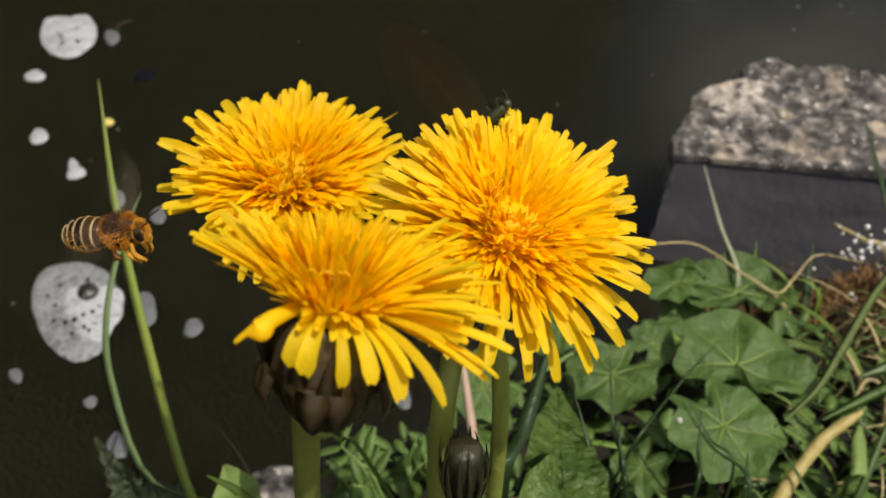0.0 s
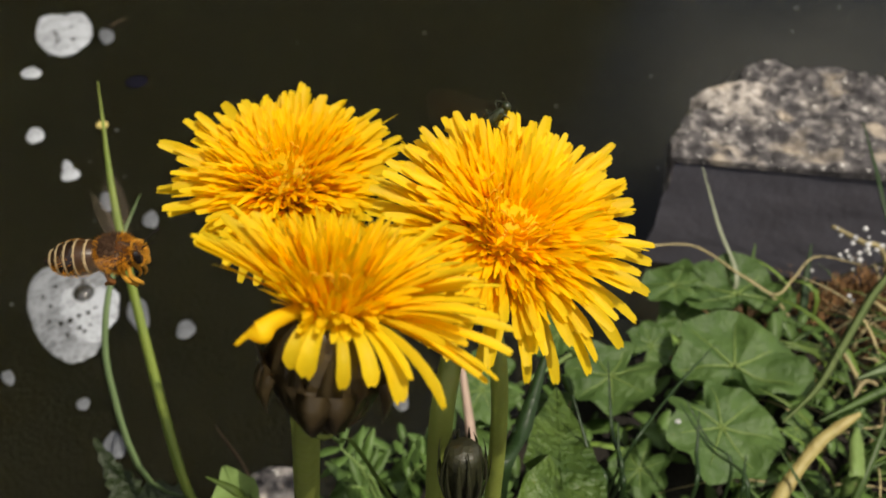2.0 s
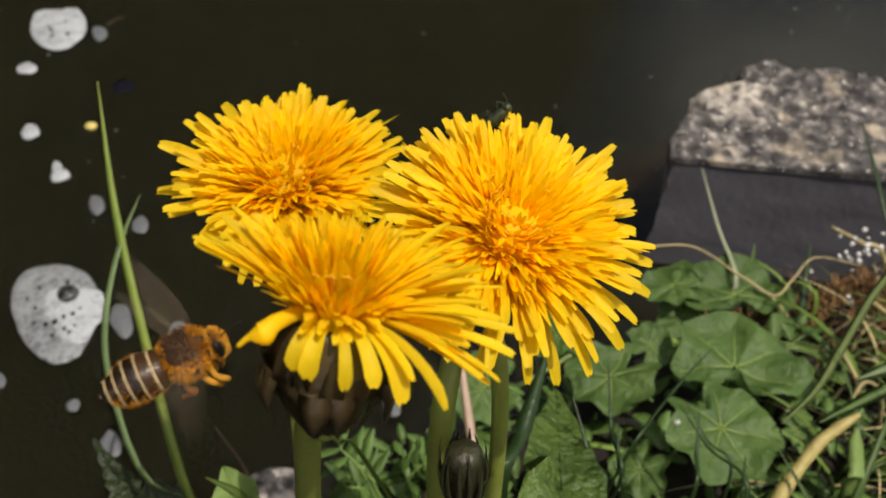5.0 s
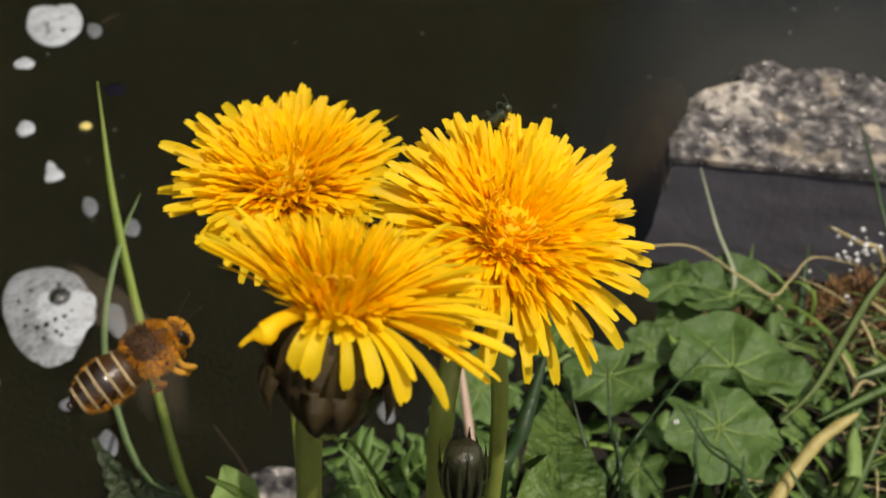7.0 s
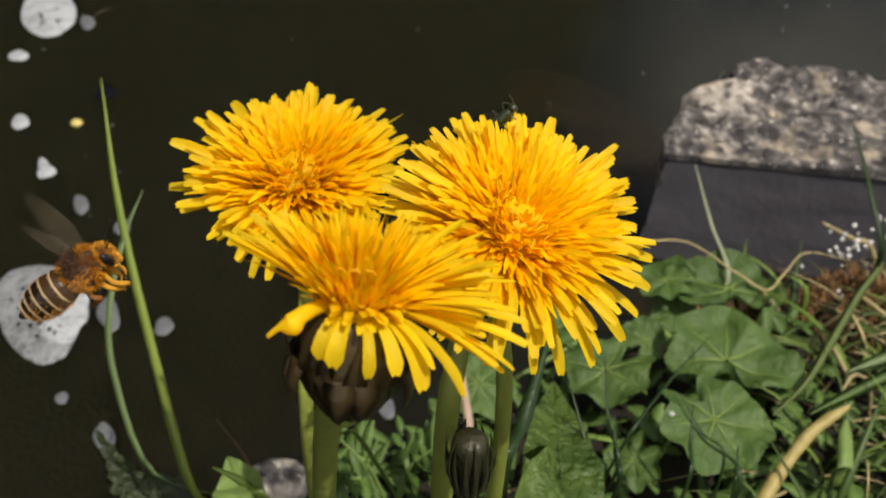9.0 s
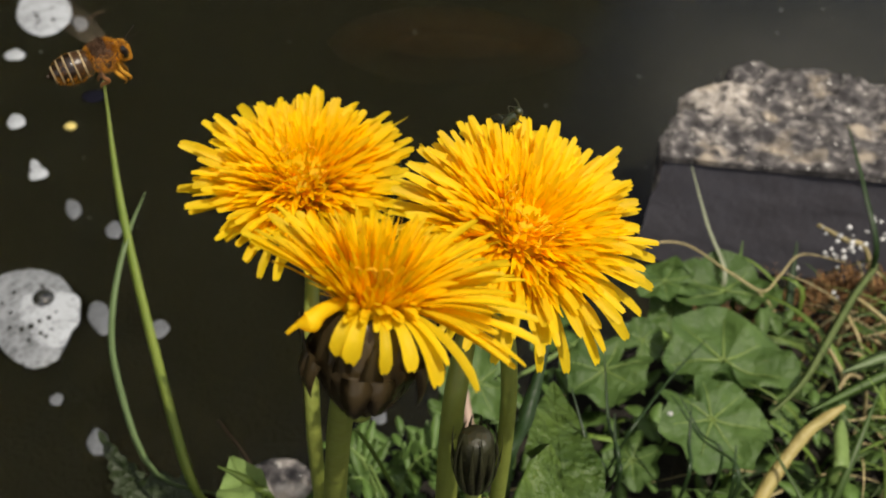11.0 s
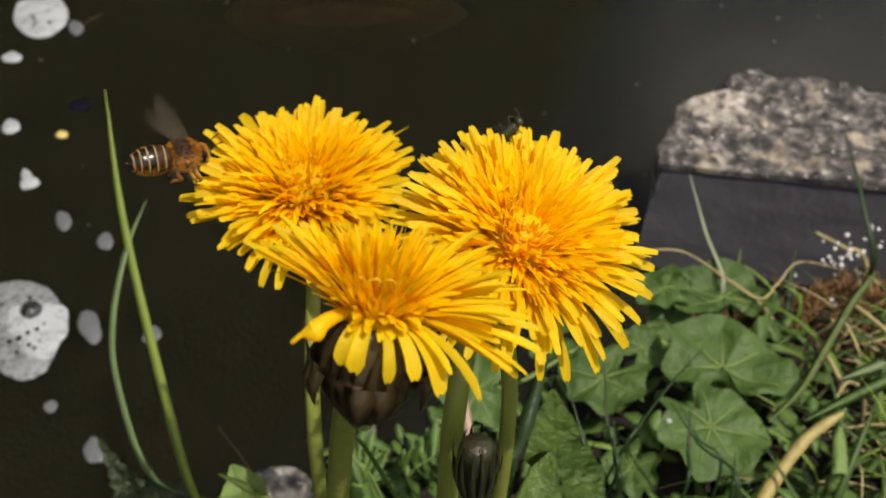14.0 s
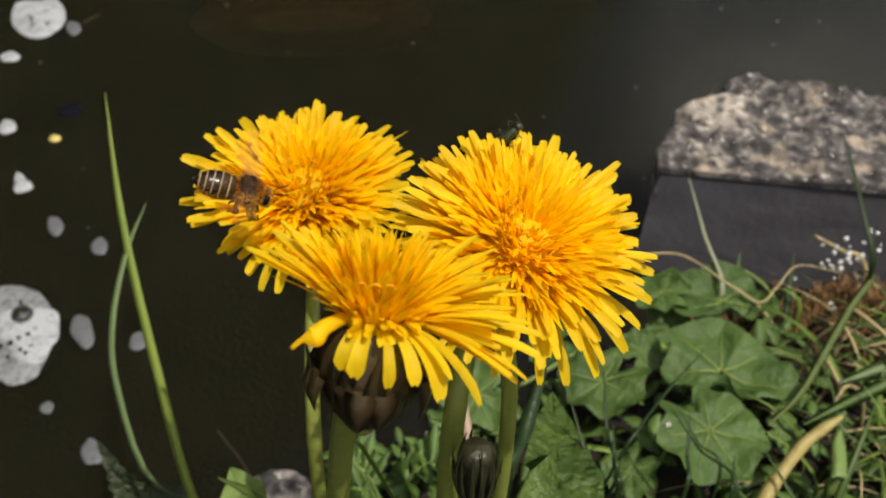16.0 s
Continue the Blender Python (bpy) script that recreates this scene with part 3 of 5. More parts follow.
def open_bloom(count, droop=-14, wide=1.0, gaps=None, flat=0.07):
    """A head wide open all round: long outer straps, shorter and steeper ones towards the heart."""
    def florets(rng, radius):
        out = []
        k = [0, 0.3, 0.6, 1.0]
        for i in range(count):
            q = ((i + 0.5) / count) ** 1.12
            e = float(np.clip(rng.normal(0, 4.5 + 1.5 * q), -9, 10))
            tone = M_PETAL_IN if q < 0.32 else M_PETAL_MID if q < 0.55 else M_PETAL
            az = i * 2.39996 + rng.normal(0, 0.07 + 0.06 * q)
            if gaps and q > 0.55 and gaps[0] < (math.degrees(az) + 180) % 360 - 180 < gaps[1] and rng.uniform() < 0.5:
                continue
            trim = 1 - flat * max(0.0, math.sin(az)) ** 6 + 0.09 * q * max(0.0, math.sin(az)) * abs(math.cos(az)) - (0.05 * q if math.sin(az) < -0.4 else 0)
            out.append((tone, q < 0.30, az, 0.27 * radius * math.sqrt(q),
                        np.interp(q, k, (0.50, 0.66, 0.84, 0.98)) * radius * rng.uniform(0.90 - 0.06 * q, 1.05 + 0.03 * q) * trim,
                        np.interp(q, k, (0.0011, 0.0012, 0.0014, 0.0020)) * wide * rng.uniform(0.85, 1.15),
                        np.interp(q, k, (84, 62, 38, 13)) + e, np.interp(q, k, (76, 46, 16, droop)) + 1.6 * e,
                        rng.normal(0, 6), rng.normal(0, 12 + 10 * q), rng.choice([0, 0, 0, 0, 0, 0, -26, 10])))
        for i in range(110, 640):
            q = math.sqrt((i + 0.5) / 640)
            el = rng.normal(90 - 64 * q ** 1.1, 4)
            out.append((M_PETAL_IN, True, i * 2.39996 + rng.normal(0, 0.2), 0.33 * radius * q, radius * (rng.uniform(0.36, 0.46) + 0.26 * q),
                        rng.uniform(0.0010, 0.0014) * wide, el + 5, el - 8, rng.normal(0, 6), rng.normal(0, 12), rng.choice([0, 0, 0, 0, 16, -16])))
        return out
    return dict(florets=florets, dome=(0.40, 0.50))


def brush_bloom():
    """A half open head: the inner florets stand in a brush, leaning out to the sides and back but hardly forward."""
    def florets(rng, radius):
        out = []
        for i in range(380):
            q = (i + 0.5) / 380
            az = i * 2.39996 + rng.normal(0, 0.1)
            ca, sa = math.cos(az), math.sin(az)
            lean = 60 * ca * ca + (58 if sa > 0 else 34) * sa * sa
            el = 90 - lean * q ** 0.8 + rng.normal(0, 4)
            tone = M_PETAL_MID if rng.uniform() < 0.5 + 0.5 * q else M_PETAL_IN
            out.append((tone, q < 0.25, az, 0.0031 * math.sqrt(q), rng.uniform(0.0060, 0.0082) * (1 - 0.42 * q if sa < -0.3 else 1) * (1 + 0.12 * q * abs(ca)),
                        rng.uniform(0.0004, 0.0008), el + 7, el - 7, rng.normal(0, 8), rng.normal(0, 40), rng.choice([0, 0, 0, 0, 14, -14])))
        return out
    return dict(florets=florets, dome=(0.12, 0.34))


def build_dandelions():
    build_dandelion(11, (-0.0268, 0.1244, 0.1622), (-0.03, -0.21, 1.0), (-0.029, 0.115, 0.012), 0.0173, open_bloom(500, 5), 14,
                    "yellow dandelion bloom on a stem beside the pond", stem_mid=(-0.0257, 0.0979, 0.1223), stem_r=0.0014)
    build_dandelion(12, (0.0083, 0.0892, 0.1814), (0.18, -0.30, 1.0), (0.004, 0.092, 0.012), 0.0156, open_bloom(600, -14, 0.8, (-105, 12), -0.03), 14,
                    "wide open yellow dandelion bloom with a small fly on it",
                    extra=[(az, 0.004, 0.001 * ln, 0.0017, 8, end, 0) for az, ln, end in ((-96, 14.6, -40), (-80, 15.4, -44), (-66, 16.2, -40), (-53, 17.0, -40), (-44, 15.6, -28),
                                                                                         (-33, 17.0, -34), (-22, 16.4, -26), (-10, 16.6, -20), (4, 16.2, -14))], stem_mid=(0.0086, 0.0860, 0.1390), stem_r=0.00135)
    side = []
    rng = np.random.RandomState(31)
    for k in range(16):
        el = rng.uniform(20, 58)
        side.append((rng.uniform(140, 196), 0.0024, rng.uniform(0.0108, 0.0136) - el * 0.00006, rng.uniform(0.0009, 0.0013), el + 10, el - 4, 0))
    for k in range(46):
        el = rng.uniform(-14, 42)
        side.append((rng.uniform(-30, 46), 0.0026, rng.uniform(0.0088, 0.0132) - abs(el) * 0.00004, rng.uniform(0.0008, 0.0013), el + 10, el - 10, 0))
    # lower florets arch over the rim and hang: azimuth, length, start and end angle, width
    for az, ln, start, end, wd in ((-116, 5.0, 20, -94, 2.1), (-100, 5.4, 20, -92, 2.1), (-78, 6.2, 18, -88, 1.5), (-64, 6.4, 18, -70, 1.8),
                                   (-50, 8.4, 14, -66, 2.1), (-44, 7.6, 14, -36, 1.4), (-36, 10.6, 8, -46, 2.1), (-30, 11.0, 8, -30, 1.3), (-24, 12.4, 6, -28, 1.4),
                                   (-18, 12.6, 8, -22, 1.2), (-12, 12.6, 8, -14, 1.2), (-5, 12.4, 8, -8, 1.2)):
        side.append((az, 0.0030, ln * 0.00105, wd * 0.00085, start + 4, end, 0))
    for k in range(40):
        el = rng.uniform(0, 64)
        side.append((rng.uniform(-120, -15), 0.0022, rng.uniform(0.0028, 0.0044), rng.uniform(0.0006, 0.0010), el + 22, el - 22, 0))
    front = build_dandelion(13, (-0.0095, 0.0566, 0.2020), (0.12, 0.30, 1.0), (-0.030, 0.078, 0.012), 0.0111,
                            brush_bloom(), 4, "half open yellow dandelion bloom with drooping lower florets", extra=side, cup=1.0, stem_r=0.00145,
                            stem_mid=(-0.0151, 0.0584, 0.1725), reflex=10, hang=True)
    off = np.array(front.location)
    part("rolled_floret", moved(tube([(-0.0118, 0.0555, 0.2030), (-0.0133, 0.0536, 0.2039), (-0.0142, 0.0523, 0.2044), (-0.0149, 0.0516, 0.2041), (-0.0160, 0.0514, 0.2039), (-0.0170, 0.0510, 0.2032)],
                                     [0.0006, 0.0007, 0.0008, 0.0011, 0.0003, 0.0002], 10, 26), off), M_PETAL, front, "rolled floret with a swollen tip")
    t = thing("flower_stalk", (-0.002, 0.092, 0.012), "bare pale green flower stalk behind the half open bloom", "stalk")
    off = np.array(t.location)
    part("stalk", moved(tube([off, (-0.0009, 0.0847, 0.1331), (0.0018, 0.0920, 0.1591)], [0.0021, 0.0020, 0.0019, 0.0017], 12, 22), off), M_STEM, t)


build_dandelions()


# ---- bud ----
def build_bud():
    base = np.array((0.0045, 0.074, 0.012))
    t = thing("dandelion_bud", base, "closed dark green dandelion bud on a short stem", "flower bud")
    top = np.array((0.0030, 0.0768, 0.1530))
    low = np.array((0.0029, 0.0758, 0.1411))
    ax = unit(top - low)
    m = axis_frame(ax)
    part("stem", moved(tube([base, (base + low) / 2, low], [0.0014, 0.0013, 0.0013], 10, 12), base), M_STEM, t)
    h = np.linalg.norm(top - low)
    vs = []
    for z in np.linspace(0, 1, 12):
        r = np.interp(z, [0, 0.12, 0.5, 0.8, 0.95, 1], [0.0016, 0.0026, 0.0030, 0.0029, 0.0026, 0.0019])
        for j in range(28):
            a = 2 * math.pi * j / 28
            vs.append(low + m @ np.array((r * math.cos(a), r * math.sin(a), z * h)))
    part("heart", moved((vs, grid_faces(12, 28, True) + [tuple(range(11 * 28, 12 * 28))]), base), M_BUD, t)
    for i in range(14):
        part("bract", moved(bract(m, low, 2 * math.pi * i / 14, 0.0022, 0.0004, h * (1.0 + 0.05 * (i % 3)), 0.0013, 70, 100 + 9 * (i % 3)), base), M_BUD, t)


build_bud()


# ---- leaves ----
def lobed_leaf(centre, normal, stalk_dir, r, sinus=0.22, lobes=7, cupping=0.15, seed=0):
    """A round lobed leaf, pleated along its veins. Returns blade and veins."""
    rng = np.random.RandomState(seed)
    z = unit(normal)
    y = unit(np.asarray(stalk_dir, float) - np.dot(stalk_dir, z) * z)
    x = np.cross(y, z)
    m = np.stack([x, y, z], 1)
    rings, segs = 9, 84
    ph = rng.uniform(0, 6)

    def height(rad, th, full):
        ph_l = th * lobes / (2 * math.pi) * 1.0
        pleat = 0.10 * full * rad * (1 - abs(2 * (ph_l % 1) - 1)) * 2
        return full * cupping * rad ** 2 - pleat * 0.6 + 0.05 * full * math.sin(2 * th + ph) * rad ** 2 + 0.32 * full * rad * noise.noise(Vector((math.sin(th) * rad * 1.6 + ph, math.cos(th) * rad * 1.6, seed)))

    vs = []
    for i in range(rings + 1):
        rad = 0.02 + 0.98 * i / rings
        for j in range(segs):
            th = 2 * math.pi * (j + 0.5) / segs
            edge = 1 + 0.07 * math.cos(lobes * th - math.pi) + 0.010 * math.cos(lobes * 3 * th + ph)
            edge *= 1 - (0.55 if sinus < 0.4 else 0.72) * math.exp(-((min(th, 2 * math.pi - th)) / sinus) ** 2)
            edge *= 1 + 0.07 * math.sin(th + ph) + 0.05 * math.sin(3 * th + 2 * ph)
            k = rad * (1 + (edge - 1) * rad)
            p = np.array((math.sin(th) * k * r, math.cos(th) * k * r, height(rad, th, r)))
            vs.append(np.array(centre) + m @ p)
    blade = (vs, grid_faces(rings + 1, segs, True) + [tuple(range(segs))])
    veins = []
    for i in range(lobes):
        th = 2 * math.pi * (i + 0.5) / lobes
        if sinus > 0.4 and min(th, 2 * math.pi - th) < 0.6:
            continue
        pts = []
        for rad in np.linspace(0.02, 0.86, 6):
            pts.append(np.array(centre) + m @ np.array((math.sin(th) * rad * r, math.cos(th) * rad * r, height(rad, th, r) + 0.012 * r)))
        veins.append(tube(pts, [0.022 * r, 0.012 * r, 0.005 * r], 5, 8))
    return blade, join(veins)


def leafy_plant(base, leaves, label):
    t = thing("mallow_plant", base, label, "plant", "round-leaved plants on the bank")
    off = np.array(base)
    for i, (c, nrm, sd, r, *w) in enumerate(leaves):
        blade, veins = lobed_leaf(c, nrm, sd, r, *w, seed=i + int(1000 * abs(base[0])))
        lf = part("leaf", moved(blade, off), M_LEAF, t)
        tagged(part("leaf_veining", moved(veins, off), M_VEIN, lf, "pale branching leaf veining"), kind="stuff")
        c = np.array(c)
        knee = c * 0.7 + off * 0.3 - unit(nrm) * 0.012
        part("leaf_stalk", moved(tube([off, knee, c - unit(nrm) * 0.0006], [0.0009, 0.0008, 0.0007], 6, 12), off), M_PALE, t)


def build_leaves():
    leafy_plant((0.088, 0.200, 0.010), [
        ((0.0799, 0.1602, 0.0465), (0.12, -0.16, 1), (-0.5, 1, 0), 0.0164),
        ((0.0911, 0.1876, 0.0411), (0.0, 0.02, 1), (-0.25, -1, 0), 0.0212, 0.8),
        ((0.0561, 0.1520, 0.0374), (-0.5, -0.2, 1), (0.8, 0.5, 0), 0.0085),
        ((0.1084, 0.1884, 0.0360), (0.4, 0.0, 1), (-1, -0.2, 0), 0.0080),
        ((0.1051, 0.1659, 0.0380), (0.5, -0.3, 1), (-1, 0.2, 0), 0.0060),
    ], "low plant with round lobed green leaves on the bank")
    leafy_plant((0.055, 0.228, 0.008), [
        ((0.0530, 0.1884, 0.0360), (-0.15, 0.05, 1), (0.6, 0.4, 0), 0.0145),
        ((0.0694, 0.2049, 0.0319), (0.3, -0.3, 1), (-0.5, -0.6, 0), 0.0080),
        ((0.0363, 0.1972, 0.0458), (-0.4, -0.1, 1), (0.8, -0.2, 0), 0.0085),
        ((0.0123, 0.1918, 0.0248), (-0.1, -0.4, 1), (0.9, 0.2, 0), 0.0125),
    ], "low plant with shaded lobed leaves beside the pond")
    leafy_plant((0.108, 0.266, -0.01), [
        ((0.1069, 0.2362, 0.0248), (0.0, 0.0, 1), (0.1, -1, 0), 0.0185, 0.8),
        ((0.0846, 0.2399, 0.0260), (-0.2, 0.1, 1), (0.9, -0.3, 0), 0.0115),
        ((0.1221, 0.2365, 0.0221), (0.2, 0.1, 1), (-1, -0.3, 0), 0.0080),
        ((0.0877, 0.2323, 0.0175), (0.0, -0.6, 1), (0.3, 1, 0), 0.0085),
    ], "round-leaved plant at the foot of the stone block")


build_leaves()


def lance_leaf(points, widths, normal, wav=0.0, n=26, cols=9, seed=0, teeth=0.0):
    """A long leaf blade along a curve, arched across, with a wavy or toothed edge."""
    rng = np.random.RandomState(seed)
    p = spline(points, n)
    w = np.interp(np.linspace(0, 1, n), np.linspace(0, 1, len(widths)), widths)
    vs = []
    for i in range(n):
        t = unit(p[min(i + 1, n - 1)] - p[max(i - 1, 0)])
        nn = unit(np.asarray(normal, float) - np.dot(normal, t) * t)
        s = np.cross(t, nn)
        for j in range(cols):
            c = 2 * j / (cols - 1) - 1
            h = w[i] / 2 * (1 + teeth * abs(c) * (((i * 0.37) % 1) - 0.5))
            lift = 0.25 * h * abs(c) + wav * w[i] * math.sin(i * 1.1 + (2 if c > 0 else 0)) * abs(c)
            lift += 0.03 * w[i] * math.sin(i * 2.3 + j * 1.7)
            vs.append(p[i] + s * c * h + nn * lift)
    return vs, grid_faces(n, cols)


def leaf_thing(name, label, category, points, widths, normal, mat, **k):
    base = np.array(points[0], float)
    t = thing(name, base, label, category)
    part("blade", moved(lance_leaf(points, widths, normal, **k), base), mat, t)
    p = np.array(points, float) + unit(normal) * 0.0004
    part("midrib", moved(tube(p, [max(widths) * 0.02, max(widths) * 0.012, 0.0002], 6, 14), base), mat, t)
    return t


def build_long_leaves():
    leaf_thing("dandelion_leaf", "broad dark green dandelion leaf pointing up from the bank", "leaf",
               [(0.0220, 0.074, 0.012), (0.0222, 0.0775, 0.078), (0.0228, 0.0915, 0.1050), (0.0243, 0.1060, 0.0982), (0.0262, 0.1250, 0.0900), (0.0291, 0.1504, 0.0760)],
               [0.012, 0.0215, 0.0205, 0.0185, 0.0135, 0.0008], (0.0, -0.75, 0.66), M_DLEAF, wav=0.02, teeth=0.04)
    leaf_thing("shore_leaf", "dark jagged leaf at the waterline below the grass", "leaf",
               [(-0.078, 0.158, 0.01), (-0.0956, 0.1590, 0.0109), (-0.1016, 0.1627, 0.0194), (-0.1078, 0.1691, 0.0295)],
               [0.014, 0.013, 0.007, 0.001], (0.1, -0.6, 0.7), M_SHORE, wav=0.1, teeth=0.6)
    leaf_thing("pale_leaf", "pale green leaf low on the bank", "leaf",
               [(-0.040, 0.115, 0.012), (-0.0470, 0.1139, 0.0698), (-0.0505, 0.1239, 0.0690), (-0.0546, 0.1318, 0.0688)],
               [0.008, 0.013, 0.011, 0.001], (0.1, -0.5, 0.8), M_PALE, wav=0.05)


build_long_leaves()


# ---- grass ----
def blade_thing(points, widths, mat, label, side=(1, 0, 0), fold=0.3, name="grass_blade", n=22):
    base = np.array(points[0], float)
    t = thing(name, base, label, "grass blade", "single grass blades")
    part("blade", moved(ribbon(points, widths, side, fold, n), base), mat, t)
    return t


def build_blades():
    blade_thing([(-0.070, 0.152, 0.012), (-0.0755, 0.1512, 0.0276), (-0.0841, 0.1718, 0.0594), (-0.0944, 0.2013, 0.0922), (-0.1005, 0.2288, 0.1197)],
                [0.0028, 0.0031, 0.0030, 0.0024, 0.0003], M_BLADE, "tall yellow-green grass blade over the water")
    blade_thing([(-0.068, 0.156, 0.012), (-0.0851, 0.1500, 0.0352), (-0.0945, 0.1660, 0.0589), (-0.0956, 0.1782, 0.0740), (-0.0932, 0.1958, 0.0861), (-0.0894, 0.2100, 0.0929)],
                [0.0018, 0.0020, 0.0020, 0.0019, 0.0016, 0.0003], M_BLADE2, "curved green grass blade over the water")
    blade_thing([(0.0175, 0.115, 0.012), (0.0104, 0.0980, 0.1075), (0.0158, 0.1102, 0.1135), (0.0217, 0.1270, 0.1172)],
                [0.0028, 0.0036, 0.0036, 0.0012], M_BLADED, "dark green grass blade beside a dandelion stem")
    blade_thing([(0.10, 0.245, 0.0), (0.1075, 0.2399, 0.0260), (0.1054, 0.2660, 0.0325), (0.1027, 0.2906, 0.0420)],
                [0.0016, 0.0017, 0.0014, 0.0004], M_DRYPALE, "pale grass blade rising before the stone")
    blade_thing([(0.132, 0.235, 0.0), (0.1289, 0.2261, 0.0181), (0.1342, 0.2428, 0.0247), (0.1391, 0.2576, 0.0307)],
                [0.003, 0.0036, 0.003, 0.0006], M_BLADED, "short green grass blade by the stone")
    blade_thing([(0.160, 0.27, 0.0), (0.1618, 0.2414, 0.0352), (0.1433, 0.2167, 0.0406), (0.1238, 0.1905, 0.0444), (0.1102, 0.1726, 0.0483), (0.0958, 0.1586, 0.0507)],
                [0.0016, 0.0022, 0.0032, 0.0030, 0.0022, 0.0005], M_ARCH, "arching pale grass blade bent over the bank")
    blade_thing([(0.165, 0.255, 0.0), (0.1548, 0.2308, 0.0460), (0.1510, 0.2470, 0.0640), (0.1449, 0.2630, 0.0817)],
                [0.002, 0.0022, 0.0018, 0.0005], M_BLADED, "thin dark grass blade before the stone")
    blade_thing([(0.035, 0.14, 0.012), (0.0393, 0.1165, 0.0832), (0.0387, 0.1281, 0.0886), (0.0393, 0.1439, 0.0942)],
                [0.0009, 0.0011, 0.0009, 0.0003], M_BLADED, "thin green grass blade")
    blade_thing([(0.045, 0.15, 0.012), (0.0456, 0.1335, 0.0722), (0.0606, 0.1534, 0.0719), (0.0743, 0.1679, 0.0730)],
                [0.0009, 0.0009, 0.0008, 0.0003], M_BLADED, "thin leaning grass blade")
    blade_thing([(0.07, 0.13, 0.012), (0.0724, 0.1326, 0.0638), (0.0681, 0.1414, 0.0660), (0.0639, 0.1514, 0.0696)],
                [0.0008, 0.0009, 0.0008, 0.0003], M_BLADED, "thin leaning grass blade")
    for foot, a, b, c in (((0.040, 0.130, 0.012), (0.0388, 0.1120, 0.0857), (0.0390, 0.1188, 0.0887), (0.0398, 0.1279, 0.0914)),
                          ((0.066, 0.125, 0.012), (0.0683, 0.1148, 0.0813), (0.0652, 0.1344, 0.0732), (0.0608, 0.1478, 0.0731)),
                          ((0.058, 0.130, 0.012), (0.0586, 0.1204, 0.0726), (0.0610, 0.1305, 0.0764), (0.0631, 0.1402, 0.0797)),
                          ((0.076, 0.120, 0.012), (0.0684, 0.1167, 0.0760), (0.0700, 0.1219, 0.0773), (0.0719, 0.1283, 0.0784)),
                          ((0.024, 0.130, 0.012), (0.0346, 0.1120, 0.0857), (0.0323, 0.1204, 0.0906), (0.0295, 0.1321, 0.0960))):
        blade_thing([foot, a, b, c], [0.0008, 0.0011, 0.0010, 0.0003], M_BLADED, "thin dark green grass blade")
    blade_thing([(-0.03, 0.12, 0.012), (-0.0371, 0.1032, 0.0909), (-0.0435, 0.1082, 0.0934), (-0.0507, 0.1116, 0.0942)],
                [0.002, 0.0026, 0.0022, 0.0004], M_GRASS, "green grass blade at the water's edge")
    blade_thing([(0.0, 0.13, 0.012), (-0.0179, 0.1182, 0.0926), (-0.0229, 0.1202, 0.0947), (-0.0264, 0.1218, 0.0966)],
                [0.0010, 0.0012, 0.0010, 0.0004], M_GRASS, "thin grass blade under the blooms")
    blade_thing([(0.120, 0.150, 0.014), (0.1150, 0.1480, 0.038), (0.1139, 0.1449, 0.0450), (0.1177, 0.1566, 0.0450), (0.1200, 0.1620, 0.0440)],
                [0.0030, 0.0040, 0.0044, 0.0040, 0.0010], M_PALE, "broad pale green grass blade lying over the turf")
    blade_thing([(0.170, 0.190, 0.012), (0.1548, 0.1830, 0.0470), (0.1398, 0.1779, 0.0465), (0.1254, 0.1717, 0.0450), (0.1099, 0.1641, 0.0440)],
                [0.0030, 0.0044, 0.0046, 0.0036, 0.0006], M_GRASSD, "wide dark green grass blade bent across the bank")
    blade_thing([(0.176, 0.200, 0.012), (0.1579, 0.1880, 0.0430), (0.1444, 0.1875, 0.0430), (0.1367, 0.1856, 0.0420), (0.1280, 0.1828, 0.0410)],
                [0.0034, 0.0050, 0.0052, 0.0040, 0.0008], M_BLADE2, "wide blue-green grass blade bent across the bank")
    for pts, r in (([(0.1459, 0.2602, 0.0370), (0.1549, 0.2523, 0.0360), (0.1620, 0.2497, 0.0340), (0.1680, 0.2440, 0.0180)], 0.0010),
                   ([(0.1480, 0.2290, 0.0320), (0.1529, 0.2171, 0.0340), (0.1570, 0.2068, 0.0330), (0.1600, 0.1990, 0.0190)], 0.0009),
                   ([(0.1295, 0.1965, 0.0370), (0.1304, 0.1906, 0.0365), (0.1308, 0.1841, 0.0350), (0.1320, 0.1800, 0.0190)], 0.0008),
                   ([(0.1244, 0.1757, 0.0400), (0.1306, 0.1821, 0.0405), (0.1346, 0.1780, 0.0390), (0.1380, 0.1730, 0.0190)], 0.0007)):
        t = thing("straw_stalk", pts[-1], "pale dry straw caught in the turf", "straw")
        part("stalk", moved(tube(pts, [r * 0.7, r, r, r * 0.9], 8, 18), np.array(pts[-1])), M_STRAW, t)
    t = thing("straw_stalk", (0.0985, 0.1490, 0.0251), "thick bent yellow straw stalk on the bank", "straw")
    off = np.array(t.location)
    part("stalk", moved(tube([(0.0858, 0.1321, 0.0393), (0.0942, 0.1427, 0.0421), (0.1041, 0.1524, 0.0483), (0.1108, 0.1565, 0.0514), (0.1173, 0.1597, 0.0534)],
                             [0.0022, 0.0020, 0.0021, 0.0017, 0.0019, 0.0016, 0.0017, 0.0013, 0.0006], 10, 30), off), M_STALK, t)
    t = thing("straw_stalk", (0.1235, 0.2364, 0.0251), "thin bent dry straw below the stone", "straw")
    off = np.array(t.location)
